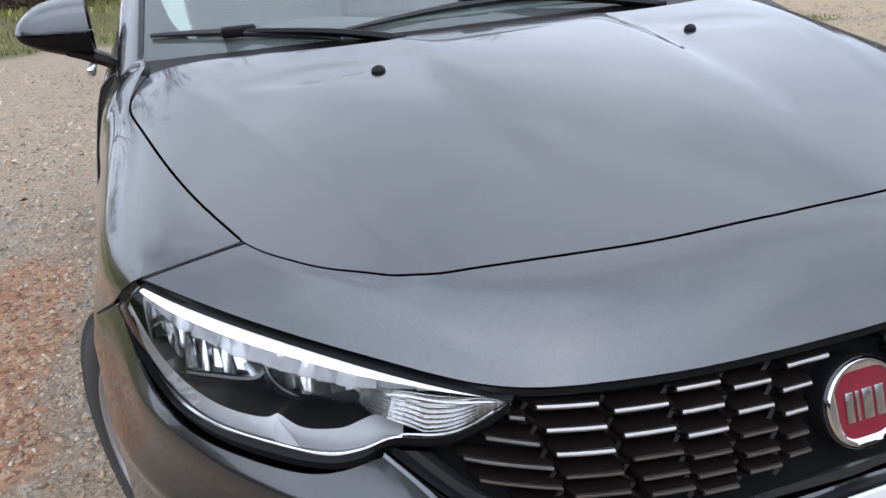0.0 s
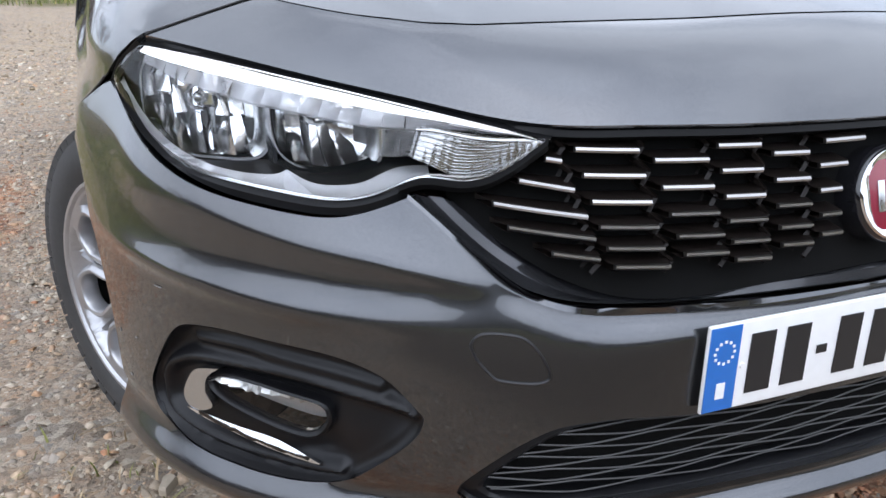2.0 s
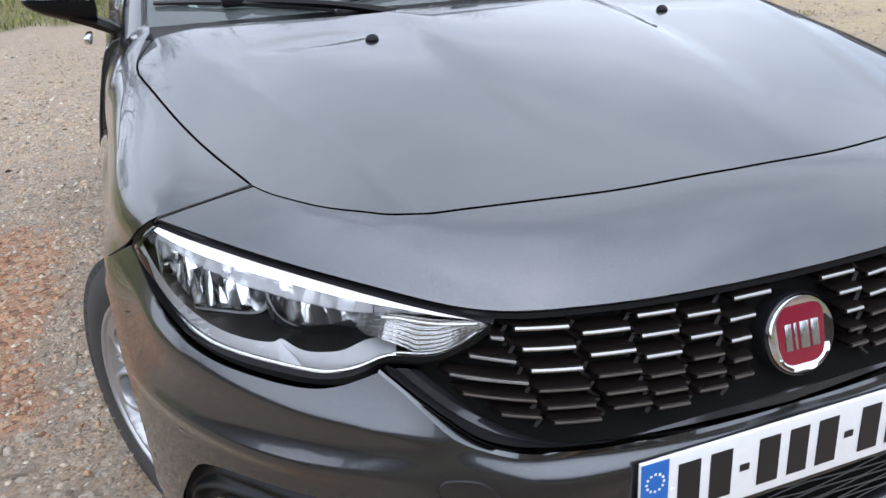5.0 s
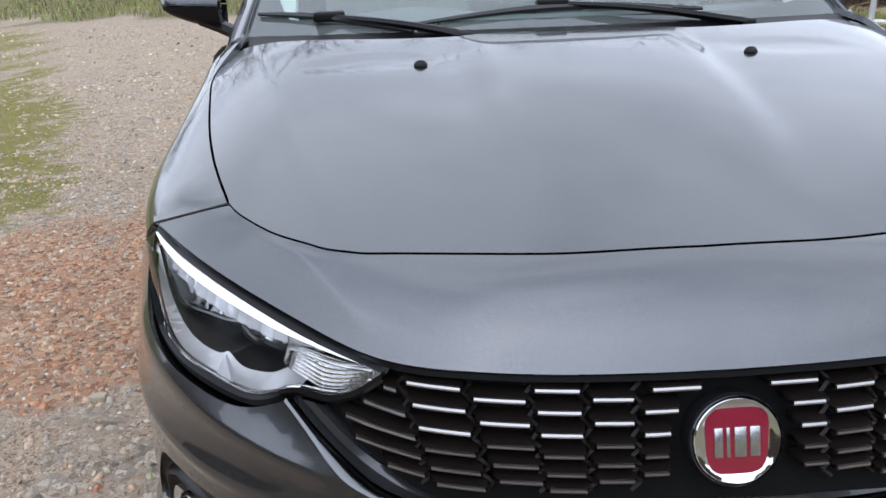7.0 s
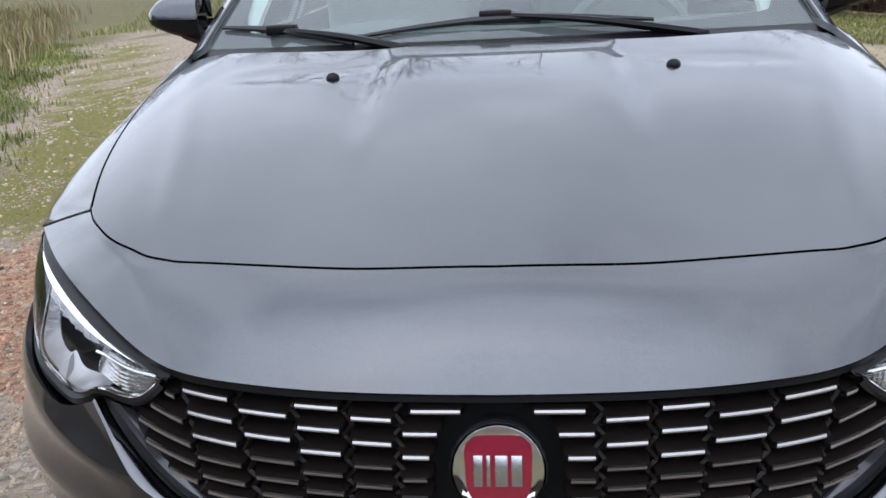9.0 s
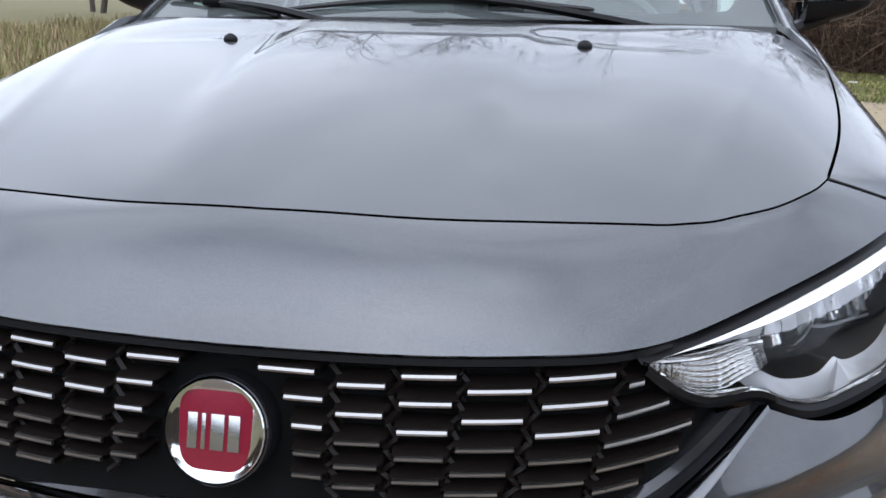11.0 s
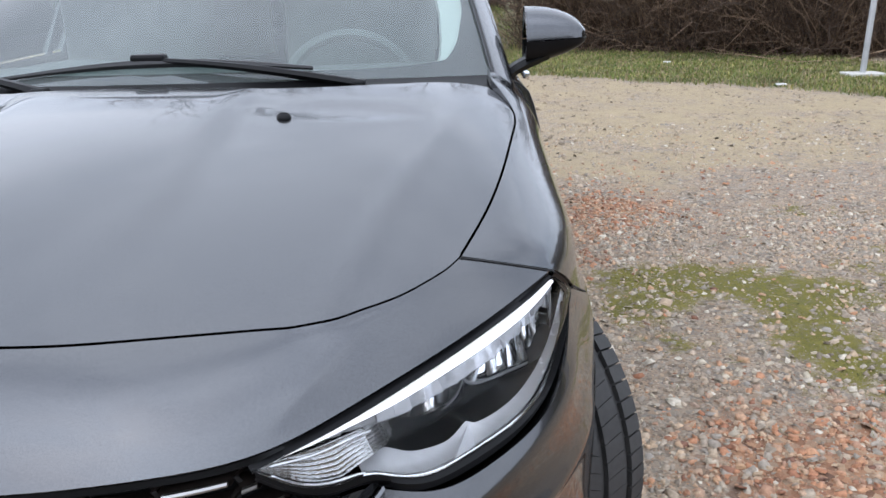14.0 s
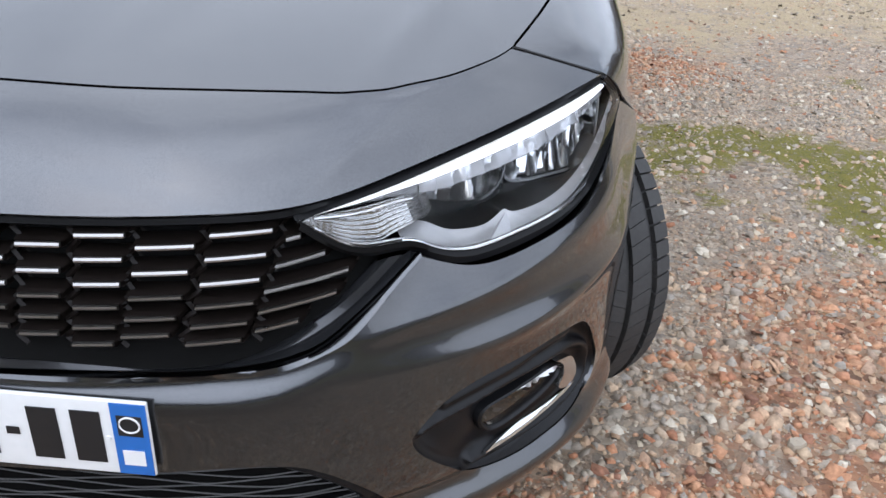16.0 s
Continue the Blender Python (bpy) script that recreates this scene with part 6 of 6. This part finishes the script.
lay("track_stones", 20000, (-2, 8, 5, 12), .005, .026, lambda x, y: .55 * w_grey(x, y) + .30 * (1 - covers(x, y)[0]), TRACK, "scattered stones on the worn track", 3.5)


def blades(name, xs, ys, tall, mat_, label, lean=.5, wide=.004, kind_word="grass"):
    k = len(xs)
    h = tall * rng.uniform(.5, 1.3, k)
    yaw = rng.uniform(0, 6.28, k)
    ln = rng.uniform(.1, lean, k) * h
    z0 = height(xs, ys) - .006
    w = wide * rng.uniform(.7, 1.5, k)
    ca_, sa = np.cos(yaw), np.sin(yaw)
    rows = []
    for t, ww in ((0, 1), (.45, .8), (.8, .45), (1, .05)):
        off = ln * t ** 1.8
        for sgn in (-1, 1):
            rows.append(np.stack([xs + ca_ * off - sgn * sa * w * ww, ys + sa * off + sgn * ca_ * w * ww, z0 + h * t * (1 - .18 * t)], 1))
    v = np.stack(rows, 1).reshape(-1, 3)
    b = (np.arange(k) * 8)[:, None, None]
    f = (np.array([(0, 1, 3, 2), (2, 3, 5, 4), (4, 5, 7, 6)])[None] + b).reshape(-1, 4)
    me = bpy.data.meshes.new(name)
    me.vertices.add(len(v))
    me.vertices.foreach_set("co", v.ravel())
    me.loops.add(f.size)
    me.loops.foreach_set("vertex_index", f.ravel())
    me.polygons.add(len(f))
    me.polygons.foreach_set("loop_start", np.arange(0, f.size, 4))
    me.update(calc_edges=True)
    return tagged(part(name, me, mat_), label, kind_word, kind="stuff")


GREEN = island_material("spring_grass", [(0, (0.085, 0.128, 0.022)), (.5, (0.160, 0.196, 0.036)), (.8, (0.250, 0.240, 0.062)), (1, (0.458, 0.379, 0.145))], .6, 0, scale=.9, spread=(.45, 1.35))
BANK = island_material("brown_bank_grass", [(0, (0.030, 0.023, 0.011)), (.5, (0.056, 0.042, 0.021)), (.8, (0.085, 0.062, 0.032)), (1, (0.050, 0.055, 0.014))], .8, 0)
STRAW = island_material("dry_grass", [(0, (0.184, 0.129, 0.069)), (.35, (0.321, 0.227, 0.127)), (.55, (0.430, 0.330, 0.195)), (.64, (0.205, 0.200, 0.055)), (1, (0.135, 0.150, 0.034))], .7, 0, scale=.9, spread=(.6, 1.25))
MOSS = island_material("yellow_moss", [(0, (0.062, 0.060, 0.010)), (.5, (0.138, 0.124, 0.014)), (1, (0.235, 0.190, 0.036))], .8, 0)


def grown(n, zone, weight):
    xs, ys = scattered(n, *zone)
    keep = rng.uniform(0, 1, n) < weight(xs, ys)
    return xs[keep], ys[keep]


right_grass = lambda x, y: np.clip(covers(x, y)[0] * 1.2, 0, 1) * (x > .9)
blades("verge_grass", *grown(60000, (1.0, 8.4, 7.0, 15.5), right_grass), .045, GREEN, "short green grass on the verge before the thicket", wide=.006)
blades("verge_straw", *grown(16000, (1.0, 8.4, 7.0, 15.5), right_grass), .06, STRAW, "dry stalks in the verge before the thicket", wide=.005, lean=1.0)
blades("left_grass", *grown(70000, (-9, -2.2, 2.5, 14), lambda x, y: covers(x, y)[0]), .08, GREEN, "green and yellowed grass beside the track", wide=.005)
blades("left_straw", *grown(42000, (-14, -3.6, 6, 20), lambda x, y: covers(x, y)[0] * soft(side_of(x, y, -2.7, 3.0, -7.6, 14.8), .7, 2.2)), .40, STRAW, "tall dry grass beside the track", wide=.007)
blades("rear_grass", *grown(9000, (-9, 2.2, 15.2, 25), lambda x, y: covers(x, y)[0]), .16, GREEN, "green grass behind the gravel", wide=.010)
blades("moss", *grown(46000, (-4.2, 3.2, .2, 7.0), lambda x, y: covers(x, y)[1]), .009, MOSS, "low yellow-green moss on the gravel", wide=.003, lean=1.6)
blades("bank_straw", *grown(24000, (15, 30, 6, 44), lambda x, y: 1.0 * (x > 13.9 + .29 * y)), .30, BANK, "dry grass on the bank beyond the road", wide=.012)
blades("bumper_grass", *grown(500, (-1.25, -.75, .35, 1.0), lambda x, y: blob(x, y, -1.0, .62, .14, .2)), .04, STRAW, "sparse grass tuft by the front wheel", wide=.0022, lean=1.3)

# road beyond the gravel
ROAD = plain("worn_asphalt", (.125, .116, .104), .85, 0, .25, 40, bump=.004)
rows = []
for y in np.linspace(-60, 90, 40):
    x0 = 7.1 + .29 * y if y < 30 else 15.8 + .29 * (y - 30)
    rows.append(np.array([(x0, y, -.14), (x0 + .05, y, .012), (x0 + 3.2, y, .035), (x0 + 6.3, y, .012), (x0 + 6.35, y, -.14)]))
road = tagged(part("road", mesh("road", *facing(*loft(rows), (0, 0, 1))), ROAD), "grey asphalt road beyond the gravel", "road", kind="structure")
rows = [np.array([(r[3][0] - .22, r[3][1], r[3][2] + .006), (r[3][0] - .10, r[3][1], r[3][2] + .005)]) for r in [np.array(q) for q in rows]]
ROAD_PAINT = plain("worn_road_paint", (.62, .61, .58), .7, 0, .25, 20)
part("edge_line", mesh("edge_line", *facing(*loft(rows), (0, 0, 1))), ROAD_PAINT, road)
for y in np.arange(-32, 60, 6.0):
    # dashes along the middle of the road
    q = np.array([(7.1 + .29 * t + 1.72, t, .0305) for t in (y + 1.2, y + 2.6)])
    part("centre_dash", mesh("centre_dash", np.r_[q, q + [.13, 0, .0013]], [(0, 2, 3, 1)]), ROAD_PAINT, road)


# ---- thicket, trees, post ----
def twigs(name, starts, length, radius, mat_, label, up=.8, segs=4, category="thicket"):
    k = len(starts)
    d = rng.normal(0, 1, (k, 3))
    d[:, 2] = np.abs(d[:, 2]) * up + .25
    d /= np.linalg.norm(d, axis=1)[:, None]
    L = length * rng.uniform(.4, 1.3, k)
    p = starts.copy()
    rad = radius * rng.uniform(.6, 1.6, k)
    pts = [p]
    for i in range(segs):
        d = d + rng.normal(0, .28, (k, 3))
        d[:, 2] -= .10 * i
        d /= np.linalg.norm(d, axis=1)[:, None]
        p = p + d * (L / segs)[:, None]
        pts.append(p)
    rows = []
    for i, q in enumerate(pts):
        r = rad * (1 - .82 * i / segs)
        for a in (0, 2.094, 4.189):
            rows.append(q + np.stack([r * math.cos(a), r * math.sin(a) * .7, r * math.sin(a)], 1))
    v = np.stack(rows, 1).reshape(-1, 3)
    nv = 3 * (segs + 1)
    f1 = [(3 * i + j, 3 * i + (j + 1) % 3, 3 * i + 3 + (j + 1) % 3, 3 * i + 3 + j) for i in range(segs) for j in range(3)]
    f = (np.array(f1)[None] + (np.arange(k) * nv)[:, None, None]).reshape(-1, 4)
    me = bpy.data.meshes.new(name)
    me.vertices.add(len(v))
    me.vertices.foreach_set("co", v.ravel())
    me.loops.add(f.size)
    me.loops.foreach_set("vertex_index", f.ravel())
    me.polygons.add(len(f))
    me.polygons.foreach_set("loop_start", np.arange(0, f.size, 4))
    me.update(calc_edges=True)
    return tagged(part(name, me, mat_), label, category, kind="stuff")


TWIG = island_material("bare_twigs", [(0, (0.038, 0.022, 0.014)), (.45, (0.090, 0.053, 0.032)), (.8, (0.17, 0.104, 0.062)), (1, (0.32, 0.215, 0.135))], .8, 0)
LITTER_SHADE = plain("leaf_litter_and_shade", (.030, .022, .015), .95, 0, .5, 8, bump=.04)
BARK = plain("grey_bark", (.075, .062, .05), .9, 0, .35, 14, bump=.01)


def along(a, b, n, depth, zlo, zhi):
    t = rng.uniform(0, 1, n)
    a, b = np.array(a, float), np.array(b, float)
    d = (b - a) / np.linalg.norm(b - a)
    nrm = np.array([-d[1], d[0]])
    off = rng.uniform(0, 1, n) ** 1.3 * depth
    p = a + t[:, None] * (b - a) + off[:, None] * nrm
    z = rng.uniform(zlo, zhi, n) + height(p[:, 0], p[:, 1])
    return np.c_[p, z]


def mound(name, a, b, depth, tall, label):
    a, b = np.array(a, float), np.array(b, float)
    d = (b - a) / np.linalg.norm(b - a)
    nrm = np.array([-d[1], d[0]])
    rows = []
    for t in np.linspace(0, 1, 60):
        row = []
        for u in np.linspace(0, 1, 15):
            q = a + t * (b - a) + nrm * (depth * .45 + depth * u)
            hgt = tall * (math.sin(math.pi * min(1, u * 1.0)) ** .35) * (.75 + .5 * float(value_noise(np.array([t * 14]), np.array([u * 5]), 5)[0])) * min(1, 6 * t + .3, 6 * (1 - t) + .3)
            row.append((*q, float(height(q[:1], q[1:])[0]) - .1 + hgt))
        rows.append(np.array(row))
    return tagged(part(name, mesh(name, *facing(*loft(rows), (0, 0, 1))), LITTER_SHADE), label, "thicket", kind="stuff")


# the last two rows are unseen, added to darken reflections in the bumper
HEDGES_AND_BLOCKERS = (((1.9, 15.6), (7.6, 11.8), 2.6, 3.0), ((-8.5, 23.0), (2.5, 23.5), 3.0, 3.6), ((31, 48), (21, 4), 4.0, 7.0), ((26, -14), (-26, -14.5), 3.0, 4.0), ((-11, -14), (-12.5, 5), 3.0, 4.0))
for (a, b, dep, tall), cnt in zip(HEDGES_AND_BLOCKERS, (14000, 2600, 6000, 1800, 2400)):
    # dark core: the shade between the twigs is put into its colour
    mound("thicket_core", a, b, dep, tall * .8, "dark mound standing for leaf litter and shade within the thicket")
    twigs("thicket", along(a, b, cnt, dep * .8, -.05, 1.9 * tall / 3), 1.0 if cnt > 9000 else 1.3, .0036 if cnt > 9000 else .013, TWIG, "tangled bare brown twigs of a thicket, two rows unseen and added to darken reflections", up=1.5)
    twigs("thicket_stems", along(a, b, cnt // 5, dep * .6, -.1, .3), 3.0 * min(tall, 4.2) / 3, .0065, TWIG, "upright bare stems of a thicket, two rows unseen and added to darken reflections", up=4.0)


def tree(x, y, tall, seed, label):
    r = np.random.default_rng(seed)
    base = np.array([x, y, float(height(np.array([x]), np.array([y]))[0]) - .1])
    t = thing("tree", label, "tree", "bare trees")
    t.location = base
    limbs, fine = [], []

    def grow(p, d, length, rad, level):
        n = 5 if level < 3 else 4
        pts, rads = [p], [rad]
        for i in range(n):
            d = d + r.normal(0, .09 + .05 * level, 3)
            d[2] += .05
            d = d / np.linalg.norm(d)
            p = p + d * length / n
            pts.append(p)
            rads.append(rad * (1 - (.55 if level else .45) * (i + 1) / n))
        (limbs if level < 2 else fine).append(tube(np.array(pts), np.array(rads), 8 if level == 0 else 5 if level < 2 else 3, caps=False))
        if level >= 4:
            return
        kids = (5, 4, 4, 3)[level]
        for k in range(kids):
            i = r.integers(2 if level == 0 else 1, n + 1)
            a = r.uniform(0, 6.28)
            side = np.array([math.cos(a), math.sin(a), 0]) - d * (math.cos(a) * d[0] + math.sin(a) * d[1])
            nd = d * .75 + side * r.uniform(.45, .85)
            nd[2] += .12
            grow(pts[i], nd / np.linalg.norm(nd), length * r.uniform(.48, .68), max(rads[i] * .62, .015), level + 1)
        grow(pts[-1], d, length * .62, rads[-1] * .9, level + 1)

    grow(np.zeros(3), np.array([r.normal(0, .05), r.normal(0, .05), 1.0]), tall * .42, tall * .013, 0)
    part("trunk", mesh("trunk", *joined(*limbs)), BARK, t)
    part("crown", mesh("crown", *joined(*fine)), BARK, t)
    return t


for k, (x, y, h) in enumerate(((-9.5, 23.5, 14), (-6.8, 24.5, 15), (-3.6, 25.5, 15.5), (-1.0, 24.8, 15), (1.8, 25, 15), (4.4, 21.5, 12), (6.2, 16.5, 9.5), (-15, 26, 8), (-17.5, 27.5, 9), (-19.5, 30, 8.5), (-13.5, 25, 7), (11, 30, 12))):
    tree(x, y, h, 100 + k, "bare grey deciduous tree without leaves")

GALV = plain("galvanised_steel", (.50, .51, .52), .45, .7, .12, 60)
CONCRETE = plain("pale_concrete", (.52, .50, .46), .85, 0, .15, 30, bump=.003)
post = thing("sign_post", "galvanised steel post on a small concrete pad", "post")
post.location = (5.93, 9.85, float(height(np.array([5.93]), np.array([9.85]))[0]))
part("pole", mesh("pole", *tube(np.array([(0, 0, 0), (.03, 0, 1.2), (.06, 0, 2.9)]), .038, 14)), GALV, post)
part("footing", box(0, 0, .012, .46, .30, .05, .012), CONCRETE, post)
for lx, ly in ((4.55, 8.95), (4.0, 12.0)):
    lp = box(0, 0, 0, .12, .07, .02, .006)
    o = part("litter", lp, WHITE, None, "", Matrix.Translation((lx, ly, float(height(np.array([lx]), np.array([ly]))[0]) + .02)))
    tagged(o, "small scrap of white litter in the grass", "litter")


# straws lying about, and a few flat pale slabs of stone
def straws(n, zone, label):
    xs, ys = scattered(n, *zone)
    lines = []
    for x, y in zip(xs, ys):
        a, L = rng.uniform(0, 6.28), rng.uniform(.03, .11)
        t = np.linspace(-.5, .5, 4)[:, None]
        bend = rng.normal(0, .006)
        p = np.c_[x + t * L * math.cos(a) - bend * (4 * t * t) * math.sin(a), y + t * L * math.sin(a) + bend * (4 * t * t) * math.cos(a), np.full((4, 1), float(height(np.array([x]), np.array([y]))[0]) + .007) + t * rng.normal(0, .01)]
        lines.append(tube(p, .0011, 3))
    return tagged(part("straws", mesh("straws", *joined(*lines)), STRAW), label, "straw", kind="stuff")


straws(70, (-1.7, .9, -.3, 1.0), "pale dry straws lying on the gravel")
straws(120, (.9, 3.0, .2, 3.5), "pale dry straws lying on the gravel")
straws(120, (-3.4, -1.0, .2, 4.5), "pale dry straws lying on the gravel")
SLAB = plain("pale_slab_stone", (.34, .285, .215), .85, 0, .2, 50, bump=.002)
for x, y, w, turn in ((-.875, .57, .030, 20), (-.83, .65, .022, 65), (-1.30, 1.30, .028, 10), (-1.22, 1.02, .024, 130), (1.32, .62, .022, 40), (1.18, .93, .020, 100)):
    k = rng.uniform(.55, 1.3, 7)
    th = np.linspace(0, 2 * math.pi, 7, endpoint=False)
    ring = np.stack([w * k * np.cos(th), .7 * w * k * np.sin(th)], 1)
    rows = [np.c_[ring, np.full(7, -.006)], np.c_[ring, np.full(7, .006)], np.c_[ring * .86, np.full(7, .011)], np.c_[ring * .05, np.full(7, .012)]]
    o = part("stone", mesh("stone", *loft(rows, closed=True), sharp=25), SLAB, None, "", pose(x, y, float(height(np.array([x]), np.array([y]))[0]) + .002, 0, 0, turn))
    tagged(o, "flat pale stone lying among the gravel", "stone", "flat stones on the gravel")
